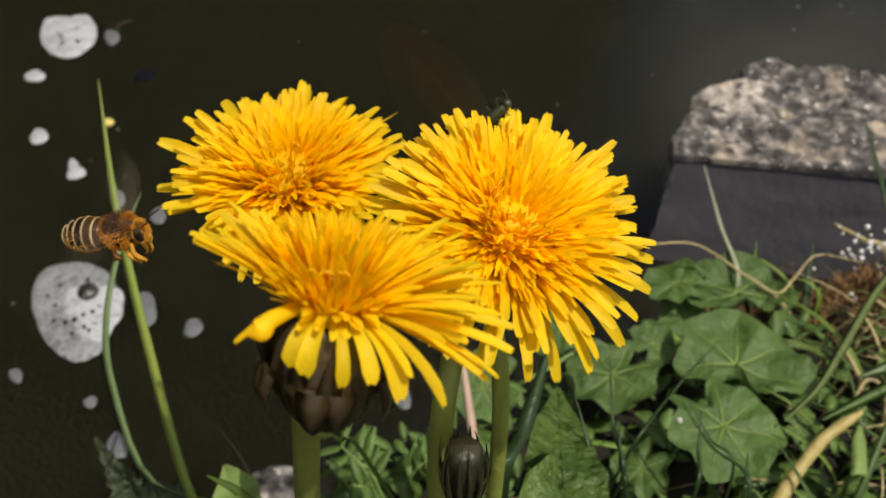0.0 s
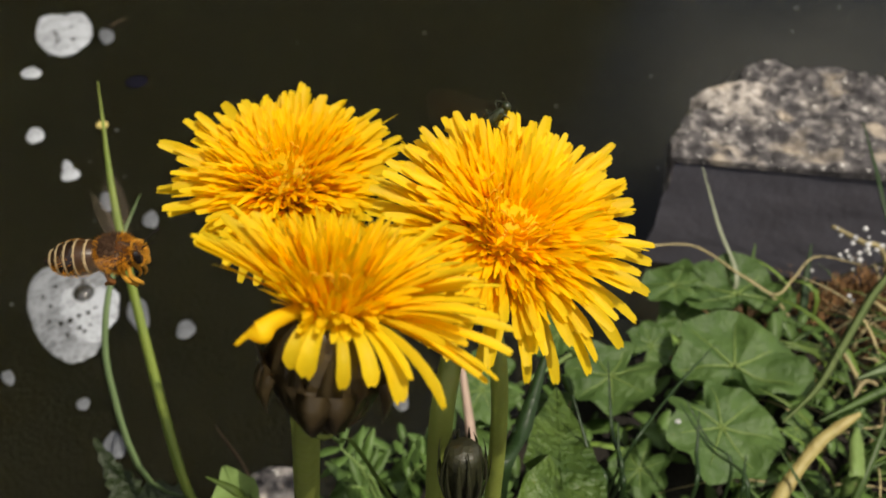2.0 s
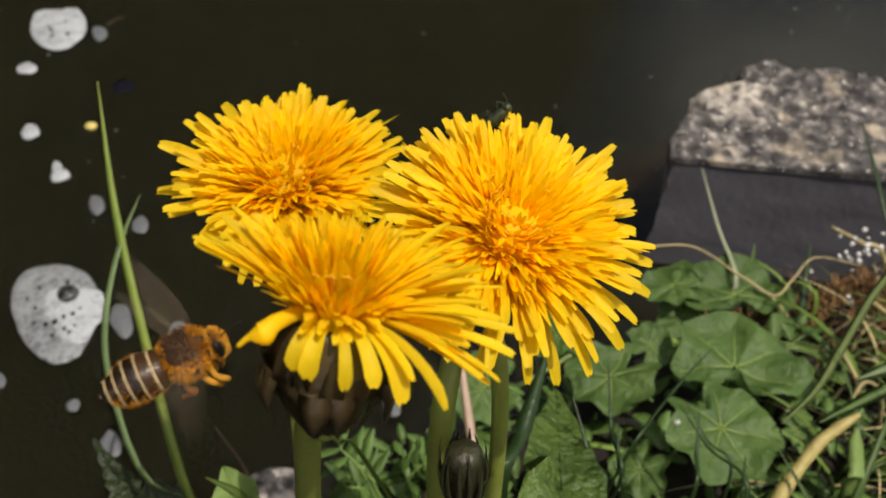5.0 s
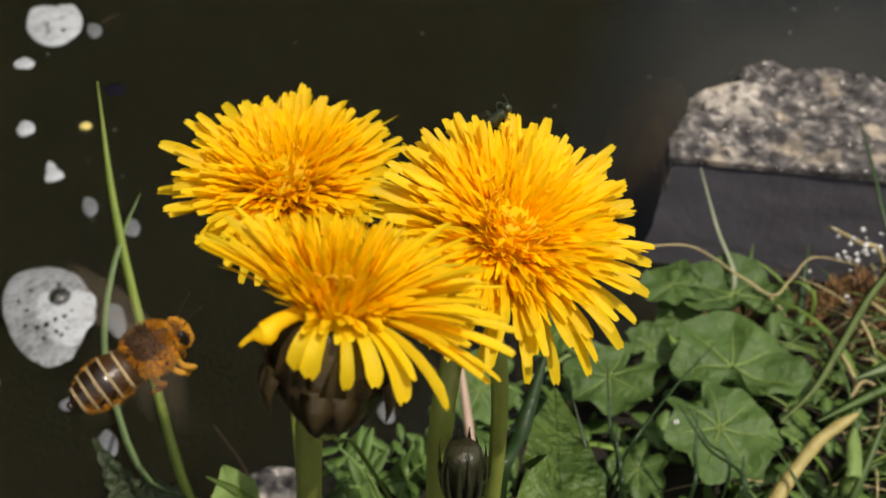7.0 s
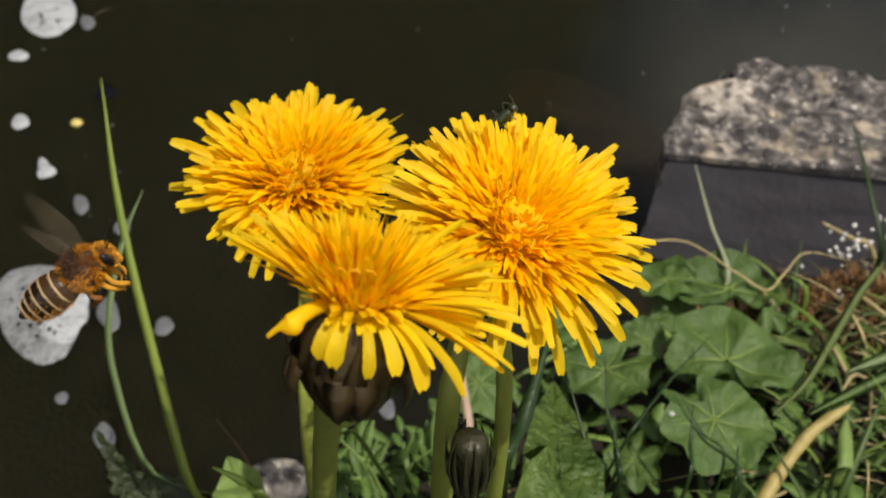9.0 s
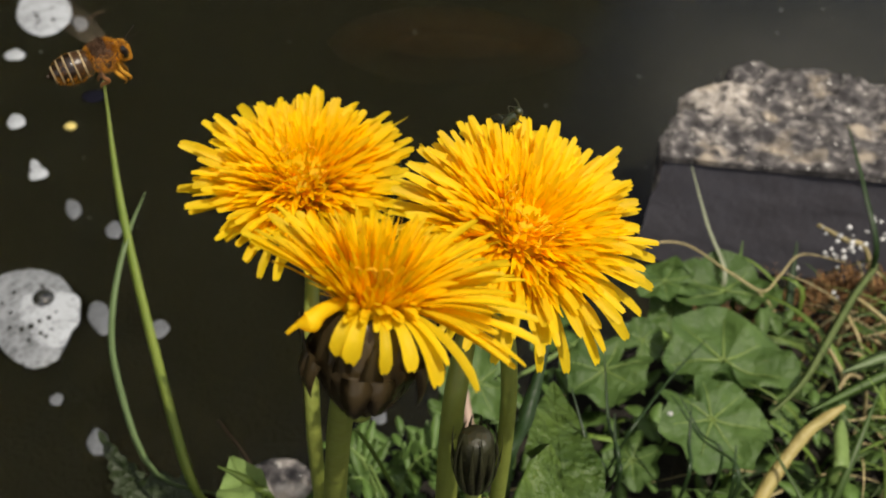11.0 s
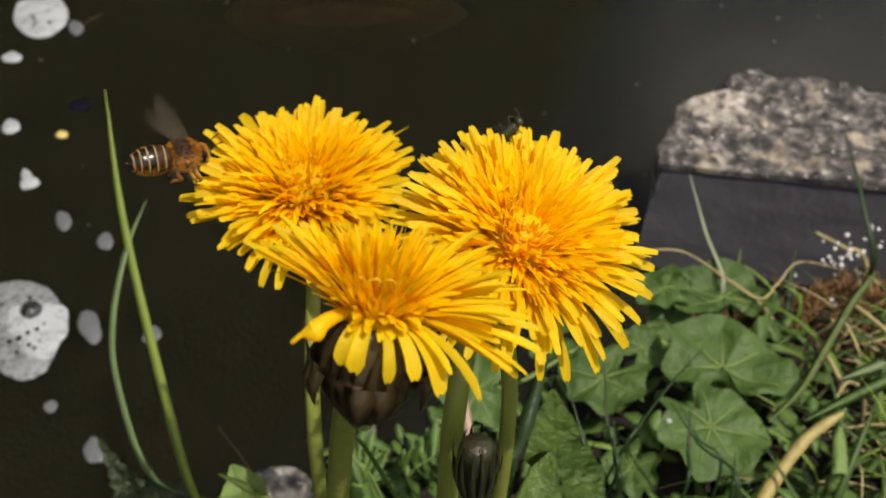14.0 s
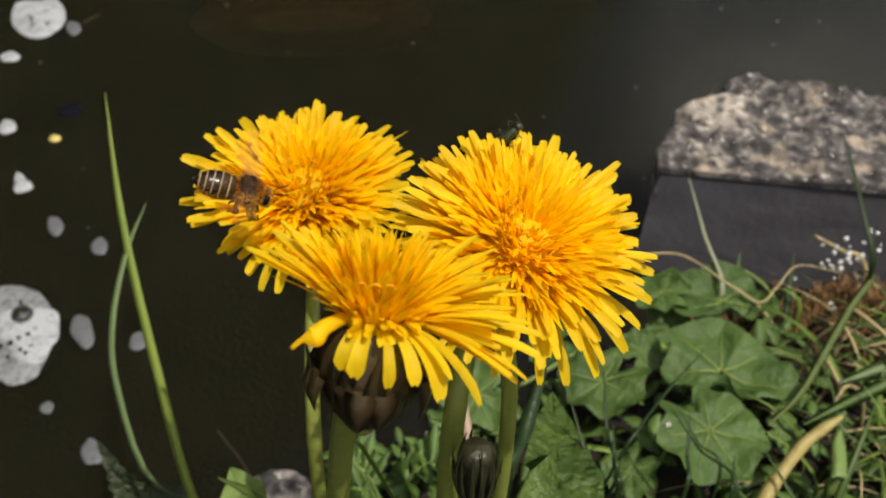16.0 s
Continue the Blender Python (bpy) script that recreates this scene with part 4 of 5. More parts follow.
    part("stalk", moved(tube([(0.0710, 0.2420, 0.0432), (0.0905, 0.2457, 0.0399), (0.1041, 0.2297, 0.0401), (0.1148, 0.2240, 0.0367), (0.1234, 0.2320, 0.0366), (0.1388, 0.2505, 0.0302), (0.1557, 0.2485, 0.0280)],
                             [0.0003, 0.00045, 0.0004, 0.0003], 6, 40), off), M_STRAW, t)
    t = thing("straw_stalk", (0.0083, 0.1769, 0.0233), "short pinkish dry stalk between the stems", "straw")
    off = np.array(t.location)
    part("stalk", moved(tube([(0.0083, 0.1566, 0.0425), (0.0072, 0.1633, 0.0469), (0.0052, 0.1758, 0.0549)], [0.0014, 0.0014, 0.0010], 8, 12), off), M_STRAWP, t)


build_blades()


def scatter_grass():
    rng = np.random.RandomState(5)
    green, dark, dry = [], [], []
    for i in range(5000):
        x = rng.uniform(0.03, 0.36)
        y = rng.uniform(0.02, 0.31)
        if y > np.interp(x, SHORE_X, SHORE_Y) - 0.012:
            continue
        dense = np.interp(x - 0.12 + (0.19 - y) * 0.15, [-0.06, -0.02, 0.015, 0.05], [0.03, 0.12, 0.6, 1.0])
        dense *= np.interp(y, [0.20, 0.235, 0.26], [1.0, 0.55, 0.15 if x < 0.15 else 0.5])
        if rng.uniform() > dense:
            continue
        z = ground_z(x, y)
        h = rng.uniform(0.010, 0.034) * np.interp(y, [0.2, 0.26], [1, 0.55])
        a = rng.uniform(0, 2 * math.pi)
        lean = rng.uniform(0.4, 2.0)
        d = np.array((math.cos(a), math.sin(a), 0))
        e = np.array((-d[1], d[0], 0)) * rng.normal(0, 0.25) * h
        b = np.array((x, y, z - 0.002))
        k = rng.uniform(0.30, 1.05)
        pts = [b, b + d * h * 0.22 * lean + np.array((0, 0, h * 0.55)), b + d * h * 0.6 * lean + e * 0.5 + np.array((0, 0, h * (0.55 + 0.4 * k) * 0.9)),
               b + d * h * 1.0 * lean + e + np.array((0, 0, h * k))]
        pick = rng.uniform()
        w = rng.uniform(0.0008, 0.0036) * (0.45 if pick < 0.26 else 0.8)
        v = ribbon(pts, [w * 0.8, w, w * 0.8, w * 0.1], np.cross(d, (0, 0, 1)), 0.3, 9, 0.0002)
        (dry if pick < 0.26 else dark if pick < 0.68 else green).append(v)
    g = part("grass", join(green), M_GRASS)
    tagged(g, "tangled short green grass on the bank", "grass", kind="stuff")
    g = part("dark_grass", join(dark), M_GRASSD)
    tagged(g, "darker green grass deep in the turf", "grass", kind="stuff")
    g = part("dry_grass", join(dry), M_STRAW)
    tagged(g, "dry straw-coloured grass among the green", "dry grass", kind="stuff")


scatter_grass()


def scatter_moss():
    rng = np.random.RandomState(8)
    pieces = []
    for i in range(3600):
        x = 0.162 + rng.normal(0, 0.024)
        y = 0.246 + rng.normal(0, 0.020)
        heap = 0.018 * math.exp(-((x - 0.160) / 0.028) ** 2 - ((y - 0.250) / 0.02) ** 2)
        b = np.array((x, y, max(ground_z(x, y), -0.03) + heap * rng.uniform(0.4, 1.0)))
        a = rng.uniform(0, 2 * math.pi)
        d = np.array((math.cos(a), math.sin(a), rng.uniform(0.6, 1.6)))
        h = rng.uniform(0.002, 0.005)
        s = unit(np.cross(d, (0, 0, 1))) * 0.0005
        tip = b + unit(d) * h
        pieces.append(([b - s, b + s, tip + s * 0.2, tip - s * 0.2], [(0, 1, 2, 3)]))
    m = part("moss", join(pieces), M_MOSS)
    tagged(m, "reddish brown moss at the foot of the stone", "moss", kind="stuff")


scatter_moss()


def scatter_weeds():
    rng = np.random.RandomState(14)
    pieces = []
    for i in range(420):
        x, y = rng.uniform(-0.035, 0.135), rng.uniform(0.125, 0.225)
        if y > np.interp(x, SHORE_X, SHORE_Y) - 0.012:
            continue
        a = rng.uniform(0, 2 * math.pi)
        d = np.array((math.cos(a), math.sin(a), rng.uniform(-0.2, 0.7)))
        b = np.array((x, y, ground_z(x, y) + rng.uniform(0.0, 0.012)))
        n = rng.uniform(0.005, 0.012)
        w = n * rng.uniform(0.35, 0.6)
        pts = [b, b + d * n * 0.5 + np.array((0, 0, n * 0.15)), b + d * n]
        pieces.append(ribbon(pts, [w * 0.3, w, w * 0.95, w * 0.3], np.cross(d, (0, 0, 1)), 0.35, 8, 0.0002))
    g = part("low_weeds", join(pieces), M_CLOVER)
    tagged(g, "small green weed leaves close to the ground", "weeds", kind="stuff")


scatter_weeds()


def scatter_drops():
    rng = np.random.RandomState(4)
    pieces = []
    c = np.array((0.1555, 0.2490, 0.0361))
    for i in range(38):
        p = c + np.array((rng.normal(0, 0.007), rng.normal(0, 0.004), rng.normal(0, 0.008)))
        r = rng.uniform(0.0004, 0.0011)
        pieces.append(ball(p, (r, r, r), 6, 8))
    for q in ((0.1480, 0.2325, 0.0252), (0.1466, 0.2336, 0.0265), (0.0629, 0.1508, 0.0615)):
        pieces.append(ball(q, (0.0008, 0.0008, 0.0008), 6, 8))
    d = part("dew_drops", join(pieces), M_DROP)
    tagged(d, "water drops on the grass, whitened to stand for their glints", "water drops", kind="stuff")


scatter_drops()


def build_vetch():
    """Small feathered leaves under the blooms."""
    t = thing("vetch", (-0.015, 0.150, 0.012), "low plant with small narrow folded leaflets", "plant")
    off = np.array(t.location)
    rng = np.random.RandomState(9)
    c = np.array((-0.0170, 0.1522, 0.0377))
    for k in range(7):
        a = rng.uniform(0, 2 * math.pi)
        tip = c + np.array((math.cos(a) * 0.014, math.sin(a) * 0.010, rng.uniform(-0.004, 0.006)))
        foot = off + np.array((rng.uniform(-0.004, 0.004), 0, 0))
        line = spline([foot, (foot + tip) / 2 + np.array((0, 0, 0.008)), tip], 12)
        part("leaf_stalk", moved(tube(line, [0.0006, 0.0005, 0.0003], 5, 12), off), M_PALE, t)
        for j in range(5, 12, 2):
            tan = unit(line[min(j + 1, 11)] - line[j - 1])
            s = unit(np.cross(tan, (0, 0, 1)))
            for sg in (-1, 1):
                e = line[j] + s * sg * 0.0098 * rng.uniform(0.6, 1.2) + tan * rng.uniform(0, 0.006) + np.array((0, 0, rng.uniform(-0.002, 0.006)))
                part("leaflet", moved(ribbon([line[j], (line[j] + e) / 2 + np.array((0, 0, rng.uniform(-0.0005, 0.002))), e], [0.0010, rng.uniform(0.0022, 0.0034), 0.0026, 0.0006],
                                             np.cross(e - line[j], (0, 0, 1)), 0.5, 7, 0.0003), off), M_CLOVER, t)


build_vetch()


def build_pebble():
    at = (-0.0495, 0.1515, 0.0278)
    t = thing("pebble", at, "small wet pale grey stone at the waterline", "pebble")
    part("stone", ball((0, 0, -0.001), (0.0100, 0.0085, 0.0042), 14, 22, 0.10, 6), M_CAP, t)
    base = np.array((-0.062, 0.158, 0.0))
    t = thing("dry_stem", base, "thin brown dry stem leaning over the water", "stem")
    part("stalk", moved(tube([base, (-0.0578, 0.1552, 0.0290), (-0.0716, 0.1745, 0.0280)], [0.0006, 0.0005, 0.0003], 6, 12), base), M_TWIG, t)


build_pebble()


# ---- floating things ----
def foam_patch(name, r, label, seed, mat=None, squash=1.0, holes=0, lobes=0.18, shape=None):
    """A flat raft of froth: domed edge, fine bubbled surface."""
    rng = np.random.RandomState(seed)
    t = thing(name, (0, 0, WATER), label, "foam", "foam patches on the pond")
    segs, rings = 56, 9
    ph = rng.uniform(0, 6, 4)
    vs = []
    for i in range(rings + 1):
        rad = i / rings
        for j in range(segs):
            th = 2 * math.pi * j / segs
            e = 1 + lobes * (0.6 * math.sin(2 * th + ph[0]) + 0.45 * math.sin(3 * th + ph[1]) + 0.25 * math.sin(5 * th + ph[2]))
            if shape:
                e = np.interp(math.degrees(th), shape[0], shape[1], period=360)
            e += 0.025 * noise.noise(Vector((math.cos(th) * 4, math.sin(th) * 4, seed))) + 0.02 * noise.noise(Vector((math.cos(th) * 11, math.sin(th) * 11, seed + 5)))
            x, y = math.cos(th) * rad * r * e, math.sin(th) * rad * r * e * squash * 1.70
            dome = math.sqrt(max(0.0, 1 - rad ** 4))
            h = (0.0006 + 0.0022 * min(1, r / 0.02)) * dome
            h += 0.0005 * dome * noise.noise(Vector((x * 260, y * 260, seed)))
            vs.append((x, y, h - 0.0002))
    part("froth", (vs, grid_faces(rings + 1, segs, True)), mat or M_FOAM, t)
    for k in range(holes):
        a, d = rng.uniform(0, 2 * math.pi), r * 0.6 * math.sqrt(rng.uniform(0.05, 1))
        q = rng.uniform(0.0007, 0.0016) * min(1, r / 0.018)
        part("bubble", ball((d * math.cos(a), (d * math.sin(a) * squash - 0.2 * r) * 1.6, 0.0028), (q, q * 1.2, q * 0.5), 6, 10), M_HOLE, t, "dark open bubble")
    return t


FOAMS = []


def build_foam():
    big = foam_patch("foam_patch", 0.0212, "large white froth raft with a big clear bubble", 1, M_FOAMM, 1.1, 0,
                     shape=([0, 30, 60, 90, 120, 150, 180, 210, 240, 270, 300, 330],
                            [0.96, 1.03, 0.93, 0.93, 1.03, 1.0, 0.93, 0.98, 1.0, 0.92, 0.78, 0.82]))
    vs = []
    for i in range(8):
        for j in range(40):
            a = 2 * math.pi * j / 40
            e = 1 + 0.10 * math.sin(3 * a + 1) + 0.05 * math.sin(7 * a)
            rd = i / 7
            x, y = 0.0062 + math.cos(a) * rd * 0.0140 * e, -0.0070 + math.sin(a) * rd * 0.0215 * e
            vs.append((x, y, 0.0021 + 0.0011 * math.sqrt(max(0, 1 - rd ** 3)) + 0.0003 * noise.noise(Vector((x * 300, y * 300, 2)))))
    part("white_froth", (vs, grid_faces(8, 40, True)), M_FOAM, big, "brighter thick froth")
    part("bubble", ball((0.0070, 0.0050, 0.0028), (0.0054, 0.0062, 0.0040), 12, 20), M_BUBBLE, big, "large clear bubble dome")
    part("bubble_pool", ball((0.0070, 0.0050, 0.0031), (0.0050, 0.0058, 0.0008), 6, 20), M_HOLE, big, "dark water under the bubble")
    for x, y, q in ((-7.5, -10, 1.3), (-3.2, -10.5, 1.5), (1.2, -9.5, 1.2), (5.5, -9.8, 1.3), (9.5, -8, 0.9), (-6.5, -19, 1.0), (-0.5, -17.5, 1.2), (1.0, -21, 1.0), (4.5, -18, 0.8),
                    (9.0, 14, 1.1), (-9, 4, 0.9), (-12, -6, 0.8), (-4, 17, 0.9), (-11, 13, 0.7)):
        part("bubble", ball((x * 0.001, y * 0.001, 0.0029), (q * 0.001, q * 0.0013, 0.0006), 6, 10), M_HOLE, big, "dark open bubble")
    FOAMS.append((big, [(0, pose(-0.1807, 0.3119, -0.0600, 0, 0, 30.1)), (2, pose(-0.1822, 0.3117, -0.0600, 0, 0, 30.3)), (4, pose(-0.1873, 0.3116, -0.0600, 0, 0, 31.0)), (6.5, pose(-0.1915, 0.3098, -0.0600, 0, 0, 31.7)), (8, pose(-0.1934, 0.3072, -0.0600, 0, 0, 32.2)), (9, pose(-0.1944, 0.3066, -0.0600, 0, 0, 32.4)), (11.5, pose(-0.1989, 0.3048, -0.0600, 0, 0, 33.1)), (13, pose(-0.2018, 0.3037, -0.0600, 0, 0, 33.6)), (14.5, pose(-0.2031, 0.3018, -0.0600, 0, 0, 33.9)), (16, pose(-0.2062, 0.3011, -0.0600, 0, 0, 34.4))]))
    top = foam_patch("foam_patch", 0.0180, "white froth raft far out on the pond", 2, M_FOAM, 1.2, 7, 0.14,
                     shape=([5, 35, 65, 95, 125, 155, 185, 215, 245, 275, 305, 335], [1.15, 1.20, 0.80, 0.86, 1.10, 1.04, 1.04, 1.0, 0.98, 0.94, 0.92, 1.06]))
    FOAMS.append((top, [(0, pose(-0.2695, 0.5833, -0.0600, 0, 0, 24.8)), (1.5, pose(-0.2723, 0.5860, -0.0600, 0, 0, 24.9)), (4, pose(-0.2770, 0.5923, -0.0600, 0, 0, 25.1)), (6.5, pose(-0.2821, 0.5991, -0.0600, 0, 0, 25.2)), (8, pose(-0.2838, 0.6016, -0.0600, 0, 0, 25.3)), (9, pose(-0.2857, 0.6056, -0.0600, 0, 0, 25.3)), (11.5, pose(-0.2894, 0.6117, -0.0600, 0, 0, 25.3)), (13, pose(-0.2917, 0.6163, -0.0600, 0, 0, 25.3)), (14.5, pose(-0.2948, 0.6208, -0.0600, 0, 0, 25.4)), (16, pose(-0.2965, 0.6228, -0.0600, 0, 0, 25.5))]))
    small = [
        (0.0078, 0.7, 3, [(0, pose(-0.2743, 0.5277, -0.0600, 0, 0, 27.5)), (1.5, pose(-0.2769, 0.5314, -0.0600, 0, 0, 27.5)), (4, pose(-0.2807, 0.5362, -0.0600, 0, 0, 27.6)), (7, pose(-0.2851, 0.5440, -0.0600, 0, 0, 27.7)), (9, pose(-0.2876, 0.5479, -0.0600, 0, 0, 27.7)), (11.5, pose(-0.2904, 0.5530, -0.0600, 0, 0, 27.7)), (12.5, pose(-0.2914, 0.5553, -0.0600, 0, 0, 27.7)), (14.5, pose(-0.2953, 0.5609, -0.0600, 0, 0, 27.8)), (16, pose(-0.2970, 0.5641, -0.0600, 0, 0, 27.8))], 0),
        (0.0066, 0.9, 4, [(0, pose(-0.2483, 0.4577, -0.0600, 0, 0, 28.5)), (1.5, pose(-0.2500, 0.4590, -0.0600, 0, 0, 28.6)), (4, pose(-0.2531, 0.4625, -0.0600, 0, 0, 28.7)), (7, pose(-0.2575, 0.4665, -0.0600, 0, 0, 28.9)), (9, pose(-0.2597, 0.4685, -0.0600, 0, 0, 29.0)), (11.5, pose(-0.2627, 0.4719, -0.0600, 0, 0, 29.1)), (14.5, pose(-0.2668, 0.4750, -0.0600, 0, 0, 29.3)), (16, pose(-0.2690, 0.4770, -0.0600, 0, 0, 29.4))], 0),
        (0.0064, 1.1, 5, [(0, pose(-0.2158, 0.4233, -0.0600, 0, 0, 27.0)), (1.5, pose(-0.2174, 0.4225, -0.0600, 0, 0, 27.2)), (4, pose(-0.2219, 0.4223, -0.0600, 0, 0, 27.7)), (7, pose(-0.2263, 0.4211, -0.0600, 0, 0, 28.3)), (9, pose(-0.2290, 0.4202, -0.0600, 0, 0, 28.6)), (11.5, pose(-0.2336, 0.4203, -0.0600, 0, 0, 29.1)), (14.5, pose(-0.2378, 0.4186, -0.0600, 0, 0, 29.6)), (16, pose(-0.2404, 0.4181, -0.0600, 0, 0, 29.9))], 0),
        (0.0052, 1.2, 6, [(0, pose(-0.1841, 0.3971, -0.0600, 0, 0, 24.9)), (4, pose(-0.1921, 0.3937, -0.0600, 0, 0, 26.0)), (7, pose(-0.1961, 0.3906, -0.0600, 0, 0, 26.7)), (9, pose(-0.1992, 0.3882, -0.0600, 0, 0, 27.2)), (11.5, pose(-0.2025, 0.3853, -0.0600, 0, 0, 27.7)), (14.5, pose(-0.2068, 0.3818, -0.0600, 0, 0, 28.4)), (16, pose(-0.2096, 0.3804, -0.0600, 0, 0, 28.9))], 1),
        (0.0050, 1.1, 7, [(0, pose(-0.1577, 0.3822, -0.0600, 0, 0, 22.4)), (4, pose(-0.1634, 0.3771, -0.0600, 0, 0, 23.4)), (7, pose(-0.1679, 0.3723, -0.0600, 0, 0, 24.3)), (9, pose(-0.1715, 0.3691, -0.0600, 0, 0, 24.9)), (11.5, pose(-0.1756, 0.3681, -0.0600, 0, 0, 25.5)), (14.5, pose(-0.1791, 0.3648, -0.0600, 0, 0, 26.1)), (16, pose(-0.1809, 0.3635, -0.0600, 0, 0, 26.5))], 1),
        (0.0064, 1.3, 8, [(0, pose(-0.1473, 0.3118, -0.0600, 0, 0, 25.3)), (1.5, pose(-0.1485, 0.3093, -0.0600, 0, 0, 25.6)), (4, pose(-0.1544, 0.3047, -0.0600, 0, 0, 26.9)), (7, pose(-0.1589, 0.3042, -0.0600, 0, 0, 27.6)), (9, pose(-0.1616, 0.3043, -0.0600, 0, 0, 28.0)), (11.5, pose(-0.1659, 0.3029, -0.0600, 0, 0, 28.7)), (14.5, pose(-0.1701, 0.3021, -0.0600, 0, 0, 29.4)), (16, pose(-0.1723, 0.3011, -0.0600, 0, 0, 29.8))], 1),
        (0.0055, 0.8, 9, [(0, pose(-0.1212, 0.2985, -0.0600, 0, 0, 22.1)), (1.5, pose(-0.1234, 0.2980, -0.0600, 0, 0, 22.5)), (4, pose(-0.1265, 0.2973, -0.0600, 0, 0, 23.0)), (7, pose(-0.1294, 0.2972, -0.0600, 0, 0, 23.5)), (9, pose(-0.1328, 0.2961, -0.0600, 0, 0, 24.2)), (11.5, pose(-0.1346, 0.2954, -0.0600, 0, 0, 24.5)), (14.5, pose(-0.1393, 0.2968, -0.0600, 0, 0, 25.1)), (16, pose(-0.1434, 0.2944, -0.0600, 0, 0, 26.0))], 1),
        (0.0034, 1.0, 10, [(0, pose(-0.1961, 0.2689, -0.0600, 0, 0, 36.1)), (1.5, pose(-0.1980, 0.2683, -0.0600, 0, 0, 36.4)), (4, pose(-0.2011, 0.2673, -0.0600, 0, 0, 37.0)), (7, pose(-0.2038, 0.2655, -0.0600, 0, 0, 37.5)), (9, pose(-0.2062, 0.2633, -0.0600, 0, 0, 38.1)), (16, pose(-0.2147, 0.2645, -0.0600, 0, 0, 39.1))], 1),
        (0.0034, 0.8, 11, [(0, pose(-0.1576, 0.2536, -0.0600, 0, 0, 31.9)), (1.5, pose(-0.1593, 0.2531, -0.0600, 0, 0, 32.2)), (4, pose(-0.1625, 0.2525, -0.0600, 0, 0, 32.8)), (7, pose(-0.1665, 0.2526, -0.0600, 0, 0, 33.4)), (9, pose(-0.1687, 0.2526, -0.0600, 0, 0, 33.7)), (11.5, pose(-0.1712, 0.2526, -0.0600, 0, 0, 34.1)), (14.5, pose(-0.1736, 0.2532, -0.0600, 0, 0, 34.4)), (16, pose(-0.1748, 0.2540, -0.0600, 0, 0, 34.5))], 1),
        (0.0050, 1.1, 12, [(0, pose(-0.1393, 0.2303, -0.0600, 0, 0, 31.2)), (1.5, pose(-0.1399, 0.2305, -0.0600, 0, 0, 31.3)), (4, pose(-0.1411, 0.2317, -0.0600, 0, 0, 31.3)), (7, pose(-0.1427, 0.2315, -0.0600, 0, 0, 31.7)), (9, pose(-0.1443, 0.2322, -0.0600, 0, 0, 31.9)), (11.5, pose(-0.1463, 0.2290, -0.0600, 0, 0, 32.6)), (14.5, pose(-0.1475, 0.2294, -0.0600, 0, 0, 32.7)), (16, pose(-0.1482, 0.2301, -0.0600, 0, 0, 32.8))], 1),
        (0.0065, 1.2, 13, [(0, pose(-0.2371, 0.5798, -0.0600, 0, 0, 22.2)), (1.5, pose(-0.2400, 0.5818, -0.0600, 0, 0, 22.4)), (4, pose(-0.2446, 0.5856, -0.0600, 0, 0, 22.7)), (7, pose(-0.2506, 0.5903, -0.0600, 0, 0, 23.0)), (9, pose(-0.2538, 0.5948, -0.0600, 0, 0, 23.1)), (11.5, pose(-0.2588, 0.5974, -0.0600, 0, 0, 23.4)), (14.5, pose(-0.2630, 0.6037, -0.0600, 0, 0, 23.5)), (16, pose(-0.2652, 0.6064, -0.0600, 0, 0, 23.6))], 1),
        (0.0045, 1.0, 14, [(0, pose(-0.0192, 0.2555, -0.0600, 0, 0, 4.3)), (4, pose(-0.0214, 0.2543, -0.0600, 0, 0, 4.8)), (7, pose(-0.0248, 0.2483, -0.0600, 0, 0, 5.7)), (9, pose(-0.0237, 0.2472, -0.0600, 0, 0, 5.5)), (12.5, pose(-0.0298, 0.2427, -0.0600, 0, 0, 7.0)), (16, pose(-0.0312, 0.2402, -0.0600, 0, 0, 7.4))], 1),
    ]
    for r, sq, seed, rows, thin in small:
        FOAMS.append((foam_patch("foam_patch", r * 0.86, "thin grey froth fleck" if thin else "small white froth fleck", seed,
                                 M_FOAMG if thin else M_FOAM, sq, 0, 0.12,
                                 ([30, 90, 150, 210, 270, 330], [0.6, 1.35, 0.6, 1.15, 0.8, 1.15]) if seed == 5 else None), rows))
    t = thing("yellow_fleck", (0, 0, WATER), "small yellow plant fleck drifting on the water", "fleck")
    part("fleck", ball((0, 0, 0.0006), (0.0036, 0.0044, 0.0016), 7, 10, 0.12, 2), M_FLECK, t)
    FOAMS.append((t, [(0, pose(-0.2098, 0.4721, -0.0600, 0, 0, 24.0)), (1.5, pose(-0.2114, 0.4705, -0.0600, 0, 0, 24.2)), (4, pose(-0.2170, 0.4697, -0.0600, 0, 0, 24.8)), (7, pose(-0.2210, 0.4683, -0.0600, 0, 0, 25.3)), (9, pose(-0.2243, 0.4668, -0.0600, 0, 0, 25.7)), (11.5, pose(-0.2271, 0.4653, -0.0600, 0, 0, 26.0)), (14.5, pose(-0.2323, 0.4646, -0.0600, 0, 0, 26.6)), (16, pose(-0.2349, 0.4635, -0.0600, 0, 0, 26.9))]))
    t = thing("sunken_leaf", (0, 0, WATER), "dark bluish leaf floating flat on the water", "leaf")
    part("blade", ball((0, 0, 0.0002), (0.0072, 0.0080, 0.0006), 6, 14, 0.08, 4), M_DARK, t)
